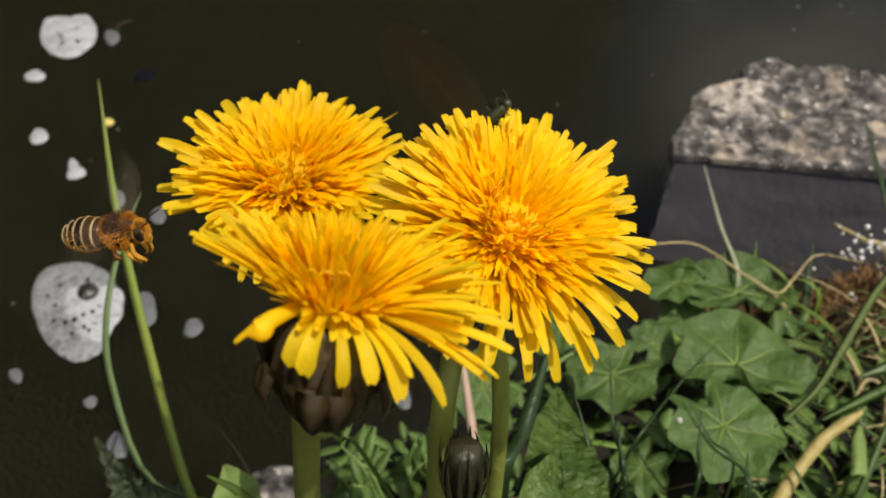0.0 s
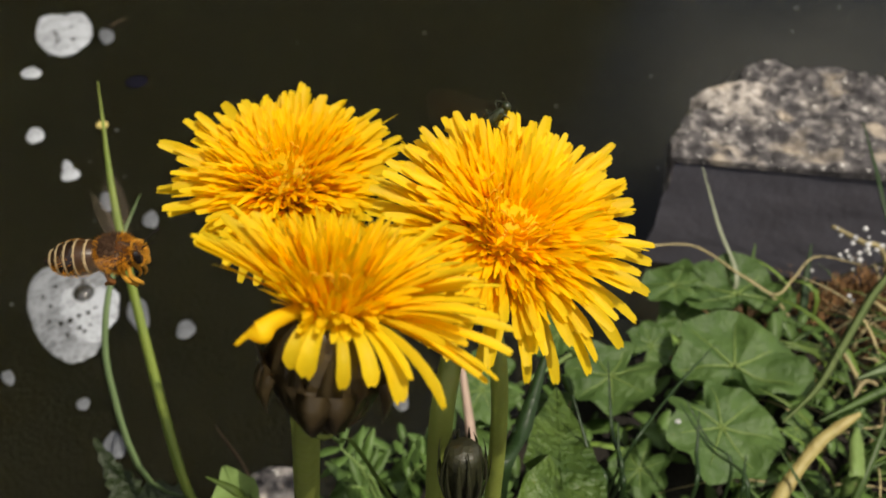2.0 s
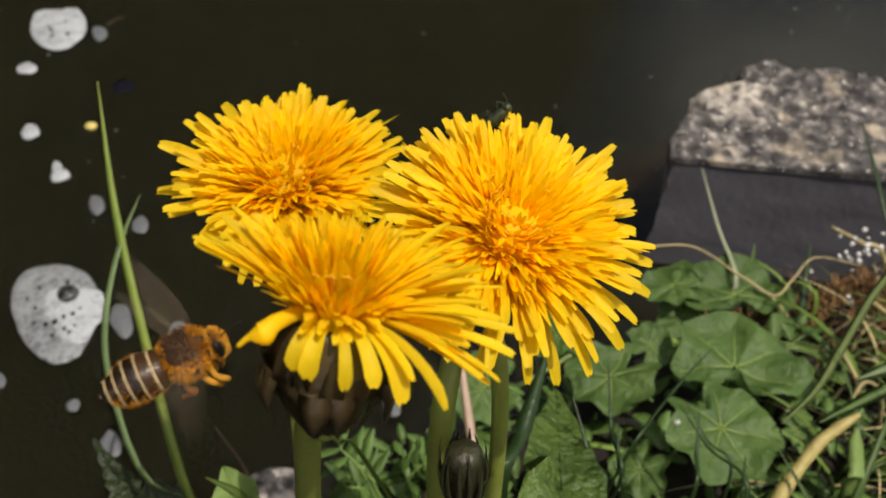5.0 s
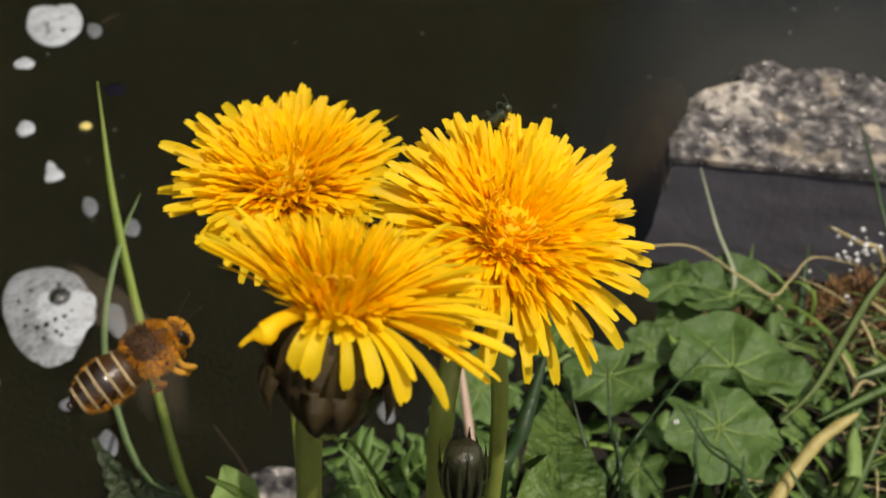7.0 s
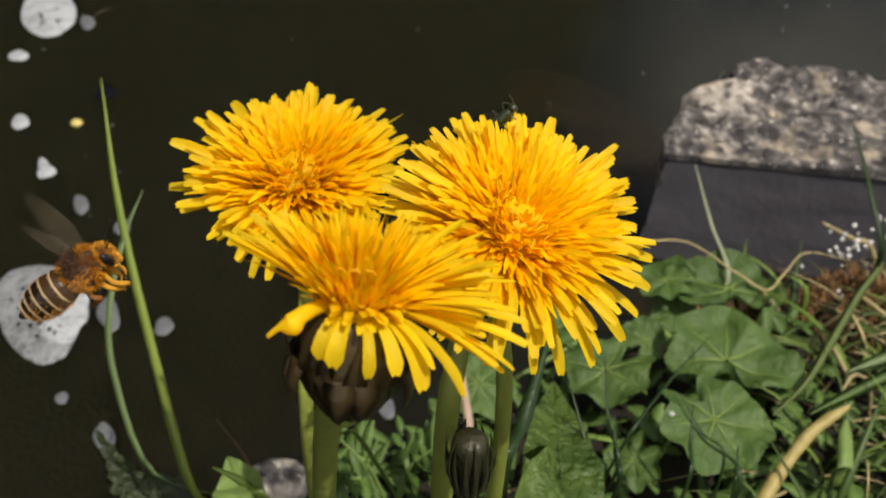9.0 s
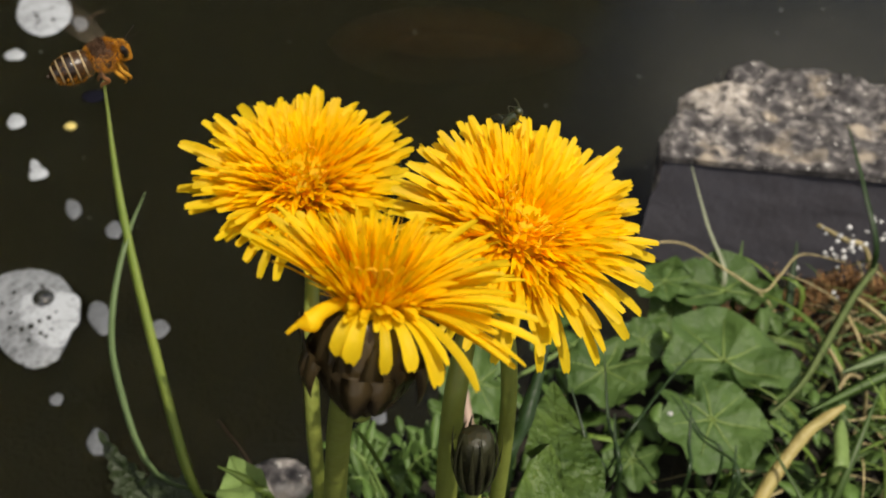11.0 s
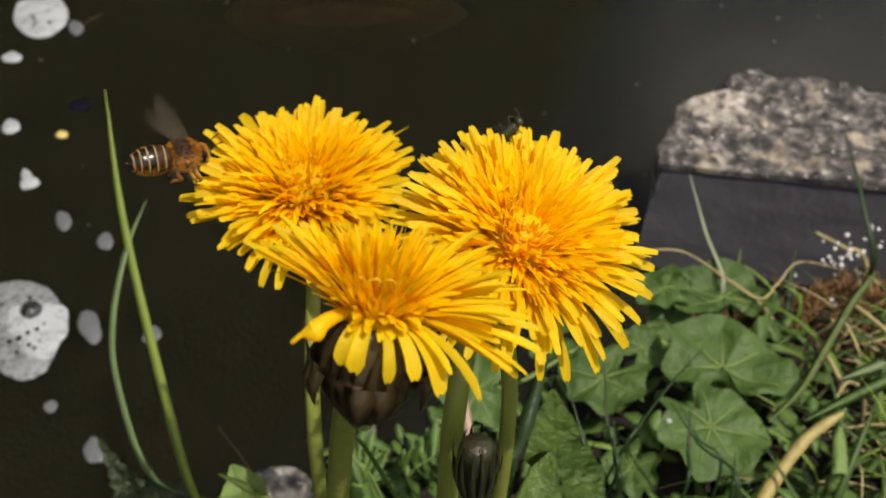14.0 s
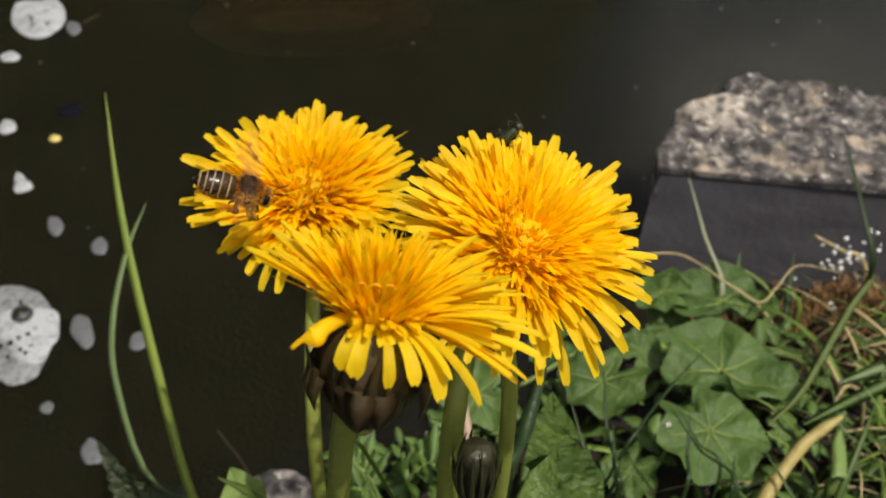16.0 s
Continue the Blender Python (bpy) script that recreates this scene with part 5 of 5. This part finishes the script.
    FOAMS.append((t, [(0, pose(-0.2007, 0.5279, -0.0600, 0, 0, 20.8)), (1.5, pose(-0.2030, 0.5226, -0.0600, 0, 0, 21.2)), (4, pose(-0.2082, 0.5169, -0.0600, 0, 0, 21.9)), (7, pose(-0.2142, 0.5105, -0.0600, 0, 0, 22.8)), (9, pose(-0.2154, 0.5014, -0.0600, 0, 0, 23.2)), (11.5, pose(-0.2237, 0.4999, -0.0600, 0, 0, 24.1)), (14.5, pose(-0.2311, 0.4979, -0.0600, 0, 0, 24.9)), (16, pose(-0.2354, 0.4960, -0.0600, 0, 0, 25.4))]))
    t = thing("twig", (0, 0, WATER), "thin brown twig floating beside the froth", "twig")
    part("stick", tube([(-0.006, -0.003, 0.0004), (0.001, 0.002, 0.001), (0.007, 0.004, 0.0008)], [0.0005, 0.0005, 0.0003], 6, 10), M_TWIG, t)
    FOAMS.append((t, [(0, pose(-0.2336, 0.5971, -0.0600, 0, 0, 21.4)), (1.5, pose(-0.2364, 0.6000, -0.0600, 0, 0, 21.5)), (4, pose(-0.2392, 0.6032, -0.0600, 0, 0, 21.6)), (7, pose(-0.2433, 0.6055, -0.0600, 0, 0, 21.9)), (9, pose(-0.2473, 0.6085, -0.0600, 0, 0, 22.1)), (11.5, pose(-0.2498, 0.6095, -0.0600, 0, 0, 22.3)), (14.5, pose(-0.2535, 0.6159, -0.0600, 0, 0, 22.4)), (16, pose(-0.2554, 0.6188, -0.0600, 0, 0, 22.4))]))
    rng = np.random.RandomState(21)
    pieces = []
    for i in range(40):
        x, y, r = rng.uniform(-0.3, 0.35), rng.uniform(0.22, 0.75), rng.uniform(0.0004, 0.0011)
        pieces.append(ball((x, y, WATER + 0.0003), (r, r, r * 0.6), 5, 8))
    s = part("specks", join(pieces), M_FOAMG)
    tagged(s, "tiny pale specks scattered on the pond surface", "specks", kind="stuff")


build_foam()


def build_fish():
    t = thing("fish", (0, 0.5, -0.1), "orange-brown fish gliding under the murky surface", "fish")

    def hull(k, reach):
        vs = []
        for i in range(20):
            u = i / 19
            r = 0.021 * k * (max(0.0, math.sin(math.pi * u)) ** 0.6 * (1 - 0.3 * u) + 0.03)
            for j in range(16):
                a = 2 * math.pi * j / 16
                vs.append(((0.075 - 0.15 * u) * reach, 0.95 * r * math.cos(a), r * math.sin(a)))
        return vs, grid_faces(20, 16, True)

    part("body", hull(0.5, 0.8), M_FISH, t)
    # nested see-through shells, added to imitate the murky blur of the outline
    for k, reach in ((0.8, 0.95), (1.1, 1.1), (1.4, 1.25), (1.7, 1.4)):
        part("blur_shell", hull(k, reach), M_BLUR, t, "added orange-brown shell that softens the fish's outline")
    return t


FISH = build_fish()


# ---- fly on the bloom ----
def build_fly():
    at = np.array((0.0070, 0.1055, 0.1890))
    t = thing("small_fly", at, "tiny dark green fly on the rim of a dandelion", "fly")
    t.rotation_euler = (0.2, -0.7, 0.25)
    part("body", ball((0, 0, 0), (0.0026, 0.0008, 0.0008), 8, 10), M_FLY, t)
    part("head", ball((0.0026, 0, 0.0002), (0.0006, 0.0008, 0.0007), 6, 8), M_FLY, t)
    for s in (-1, 1):
        part("wing", ribbon([(0.0008, 0, 0.0008), (-0.001, s * 0.0012, 0.0014), (-0.003, s * 0.0016, 0.0010)], [0.0004, 0.0013, 0.0008], (0, 1, 0), 0.05, 6, 0.00005),
             M_FLYWING, t)
        for k in (-1, 0, 1):
            part("leg", tube([(k * 0.0010, 0, 0), (k * 0.0018, s * 0.0014, 0.0008), (k * 0.0022, s * 0.0024, -0.0014)], [0.00012, 0.0001, 0.00008], 4, 6), M_FLY, t)
    part("antenna", tube([(0.003, 0, 0.0006), (0.0034, 0, 0.0016), (0.0036, 0.0002, 0.0026)], [0.0001, 0.0001], 4, 6), M_FLY, t)


build_fly()


# ---- honeybee ----
def fuzz(rng, centre, radii, count, length, back=0.3, keep=None):
    pieces = []
    for i in range(count):
        d = unit(rng.normal(size=3))
        if keep is not None and not keep(d):
            continue
        p = np.array(centre) + d * radii
        q = unit(d / np.array(radii) ** 1.0 + np.array((-back * 300, 0, 0)) * 0.3 + rng.normal(0, 60, 3))
        s = unit(np.cross(q, rng.normal(size=3))) * 0.00005
        tip = p + q * length * rng.uniform(0.6, 1.3)
        pieces.append(([p - s, p + s, tip], [(0, 1, 2)]))
    return join(pieces)


def build_bee():
    rng = np.random.RandomState(2)
    mm = 0.00107
    t = thing("honeybee", (0, 0, 0.2), "honeybee dusted with orange pollen, striped brown abdomen, hovering by the blooms", "bee")
    # abdomen, ring by ring, from waist to tip
    xs = np.array([-0.6, -1.5, -2.7, -3.8, -4.8, -5.7, -6.6])
    rad = lambda x: np.interp(-x, [0.4, 0.9, 2.0, 3.2, 4.6, 5.7, 6.3, 6.7], [1.5, 1.8, 2.02, 2.08, 1.82, 1.22, 0.66, 0.05])
    droop = lambda x: -0.004 * (x + 0.5) ** 2
    for i in range(6):
        a, b = xs[i], xs[i + 1]
        vs = []
        for k in range(6):
            x = a + (b - a) * k / 5
            r = rad(x) * (1 + 0.05 * k / 5 - 0.02)
            for j in range(22):
                th = 2 * math.pi * j / 22
                vs.append(np.array((x, r * math.cos(th), r * 0.95 * math.sin(th) + droop(x))) * mm)
        seg = part("abdomen_segment", (vs, grid_faces(6, 22, True)), M_CHITIN if i > 1 else M_WAIST, t, "glossy dark brown plate" if i > 1 else "tawny brown plate")
        if i > 0:
            vs = []
            for k in range(4):
                x = a + 0.04 - 0.17 * k / 3
                r = rad(x) * 1.045
                for j in range(22):
                    th = 2 * math.pi * j / 22
                    vs.append(np.array((x, r * math.cos(th), r * 0.95 * math.sin(th) + droop(x))) * mm)
            part("hair_band", (vs, grid_faces(4, 22, True)), M_BAND, seg, "pale tan hair band")
            pieces = []
            for k in range(320):
                th = rng.uniform(0, 2 * math.pi)
                x = a + rng.uniform(-0.13, 0.04)
                r = rad(x) * 1.04
                p = np.array((x, r * math.cos(th), r * 0.95 * math.sin(th) + droop(x))) * mm
                q = p + np.array((-0.17 * rng.uniform(0.5, 1.3), 0.12 * math.cos(th), 0.12 * math.sin(th))) * mm
                s = np.array((0, -math.sin(th), math.cos(th))) * 0.03 * mm
                pieces.append(([p - s, p + s, q], [(0, 1, 2)]))
            part("band_hair", join(pieces), M_BAND, seg)
    part("abdomen_hair", fuzz(rng, (-3.2 * mm, 0, -0.1 * mm), np.array((2.9, 1.95, 1.9)) * mm, 1500, 0.42 * mm, 0.6,
                              keep=lambda d: abs(d[1]) > 0.55 or d[2] < -0.4 or d[0] > 0.75), M_FUZZ, t, "tawny fringe of hair")
    vs = ball((-6.55 * mm, 0, droop(-6.5) * mm), (0.35 * mm, 0.45 * mm, 0.42 * mm), 6, 12)
    part("abdomen_tip", vs, M_CHITIN, t)
    th = part("thorax", ball((1.3 * mm, 0, 0.25 * mm), (2.25 * mm, 2.0 * mm, 1.95 * mm), 14, 22), M_BACK, t, "dark thorax under tawny fur")
    part("thorax_hair", fuzz(rng, (1.3 * mm, 0, 0.25 * mm), np.array((2.3, 2.05, 2.0)) * mm, 5200, 0.55 * mm,
                             keep=lambda d: not (d[2] > 0.55 and -0.6 < d[0] < 0.3) and noise.noise(Vector(d * 2.6)) > -0.32), M_FUZZ, th, "dense tawny hair")
    part("thorax_back_hair", fuzz(rng, (1.3 * mm, 0, 0.25 * mm), np.array((2.3, 2.05, 2.0)) * mm, 2600, 0.6 * mm,
                                  keep=lambda d: d[2] > 0.5 and -0.65 < d[0] < 0.35), M_BACK, th, "dark brown back hair")
    hd = part("head", ball((3.9 * mm, 0, 0.05 * mm), (0.86 * mm, 1.34 * mm, 1.38 * mm), 12, 20), M_BACK, t, "pollen covered head")
    part("face_hair", fuzz(rng, (3.9 * mm, 0, 0.05 * mm), np.array((0.85, 1.32, 1.36)) * mm, 3600, 0.30 * mm, 0.1,
                          keep=lambda d: not (abs(d[1]) > 0.66 and -0.7 < d[2] < 0.8 and d[0] > -0.5) and noise.noise(Vector(d * 3.1)) > -0.25), M_POLLEN, hd, "orange pollen on the face")
    part("muzzle", ball((4.5 * mm, 0, -0.95 * mm), (0.45 * mm, 0.55 * mm, 0.85 * mm), 8, 12), M_POLLEN, hd)
    for s in (-1, 1):
        part("eye", ball((3.98 * mm, s * 1.08 * mm, 0.18 * mm), (0.46 * mm, 0.40 * mm, 0.98 * mm), 10, 14), M_EYE, hd, "glossy black eye")
        part("antenna", tube([np.array(p) * mm for p in ((4.5, s * 0.35, 0.7), (5.2, s * 0.7, 1.5), (6.7, s * 1.2, 2.3))], [0.00010, 0.00009, 0.00011], 6, 10), M_EYE, hd)
        # legs hang below
        for k, (x0, x1, x2, z2, pol) in enumerate(((2.5, 3.1, 3.4, -4.2, True), (1.6, 2.3, 2.7, -4.4, True), (0.2, 0.5, -0.6, -3.8, False))):
            pts = [np.array(p) * mm for p in ((x0, s * 0.9, -1.0), (x1 - 0.4, s * 1.5, -2.1), (x1, s * 1.5, -2.9), (x2 + 0.1, s * 1.1, z2 + 0.5), (x2 - 0.2, s * 0.9, z2))]
            part("leg", tube(pts, [0.00026, 0.00030, 0.00038, 0.00024, 0.00012], 7, 14), M_POLLEN if pol else M_LEG, t, "pollen stained leg" if pol else "brown leg")
    wings = []
    for s in (-1, 1):
        for nm, ln, wd, sweep in (("forewing", 9.0, 2.6, -0.32), ("hindwing", 6.2, 1.7, -0.62)):
            n = 10
            vs = []
            for i in range(n):
                u = i / (n - 1)
                w = wd * math.sin(math.pi * min(1, 0.06 + 0.9 * u ** 0.75)) ** 0.6 * 0.5
                cx = sweep * ln * u
                for c in (1, 0.35, -0.3, -1):
                    vs.append(np.array((cx + c * w, s * ln * u, 0.08 * math.sin(c * 3) + 0.12 * u)) * mm)
            wg = part(nm, (vs, grid_faces(n, 4)), M_WING, t, "clear veined wing")
            vein = tube([np.array(p) * mm for p in ((0.3, 0, 0.02), (sweep * ln * 0.5 + wd * 0.42, s * ln * 0.5, 0.08), (sweep * ln, s * ln * 0.97, 0.13))],
                        [0.00005, 0.00004, 0.00002], 5, 8)
            part("wing_vein", vein, M_WING, wg)
            wings.append((wg, s, np.array(((1.9 if nm == "forewing" else 1.1), s * 1.35, 1.25)) * mm))
    return t, wings


BEE, WINGS = build_bee()


# ---- what moves ----
def motions():
    for ob, rows in FOAMS:
        walk(ob, rows)
    walk(FISH, [(0, pose(-0.010, 0.578, -0.104, 0, 0, -70)), (2, pose(0.041, 0.487, -0.104, 0, 0, -60)), (3.5, pose(0.106, 0.439, -0.104, 0, 0, -30)), (5, pose(0.119, 0.454, -0.104, 0, 0, 30)), (7, pose(0.134, 0.490, -0.104, 0, 0, 70)), (9, pose(0.115, 0.509, -0.104, 0, 0, 130)), (10.5, pose(0.046, 0.611, -0.104, 0, 0, 170)), (12.5, pose(-0.050, 0.698, -0.104, 0, 0, 182)), (14.5, pose(-0.079, 0.710, -0.104, 0, 0, 182)), (16, pose(-0.102, 0.705, -0.104, 0, 0, 184))])
    walk(BEE, [
        (0, pose(-0.04298, 0.08935, 0.18204, -0.0, -8.2, -6.1)),
        (0.5, pose(-0.04284, 0.08888, 0.18289, 0.0, -1.1, 1.3)),
        (1, pose(-0.04251, 0.08774, 0.18333, 0.0, -4.4, 4.3)),
        (1.5, pose(-0.04145, 0.08494, 0.18481, 0.0, -2.5, 2.5)),
        (2, pose(-0.04086, 0.08146, 0.18553, 0.0, -3.3, 3.2)),
        (2.5, pose(-0.04116, 0.07762, 0.18595, 0.0, -3.7, 3.5)),
        (3, pose(-0.04132, 0.07430, 0.18687, -0.0, -3.5, -1.3)),
        (3.5, pose(-0.03849, 0.06716, 0.19069, 0.0, -3.5, 3.3)),
        (4, pose(-0.03036, 0.05998, 0.19452, 0.0, -10.0, 9.3)),
        (4.2, pose(-0.02749, 0.05878, 0.19619, 0.0, -14.1, 13.2)),
        (6.3, pose(-0.02409, 0.05374, 0.19484, 0.0, -3.4, 30.6)),
        (6.5, pose(-0.02515, 0.05374, 0.19489, 0.0, -14.4, 25.4)),
        (7, pose(-0.02806, 0.05538, 0.19648, 0.0, -11.2, 37.9)),
        (7.5, pose(-0.03072, 0.05958, 0.19354, 0.0, -8.5, 36.7)),
        (8, pose(-0.03264, 0.06342, 0.19079, 0.0, -9.7, 40.3)),
        (8.5, pose(-0.03689, 0.06654, 0.19277, 0.0, -8.9, 54.5)),
        (9, pose(-0.04115, 0.06764, 0.19432, 0.0, -25.8, 25.4)),
        (9.2, pose(-0.04259, 0.06933, 0.19350, 0.0, -22.7, 21.6)),
        (11.3, pose(-0.05396, 0.11828, 0.19495, 0.0, -0.1, 27.4)),
        (11.5, pose(-0.05410, 0.11986, 0.19544, 0.0, 5.0, 26.8)),
        (12, pose(-0.05584, 0.12242, 0.19507, 0.0, -2.2, 22.2)),
        (12.5, pose(-0.05589, 0.12258, 0.19210, 0.0, -6.4, 4.5)),
        (13, pose(-0.05218, 0.11751, 0.18831, 0.0, -6.1, 4.2)),
        (13.5, pose(-0.04757, 0.11251, 0.18462, 0.0, -5.7, 3.9)),
        (14, pose(-0.04307, 0.10747, 0.18314, 0.0, 8.7, 26.1)),
        (14.3, pose(-0.04097, 0.10600, 0.18244, 0.0, 9.4, 25.0)),
        (14.5, pose(-0.03943, 0.10529, 0.18245, 0.0, 3.9, 17.7)),
        (15, pose(-0.03604, 0.10678, 0.18236, 0.0, 12.7, 27.2)),
        (15.5, pose(-0.03379, 0.10652, 0.18074, 0.0, 22.2, 14.3)),
        (16, pose(-0.03357, 0.10579, 0.17898, 0.0, 21.2, 2.6)),
    ])
    for wg, s, root in WINGS:
        rows = []
        for k in range(0, 481):
            a = (14, 56, -28)[k % 3]
            rows.append((k / 30, pose(root[0], root[1], root[2], s * a, 0, -s * 6)))
        walk(wg, rows)


motions()
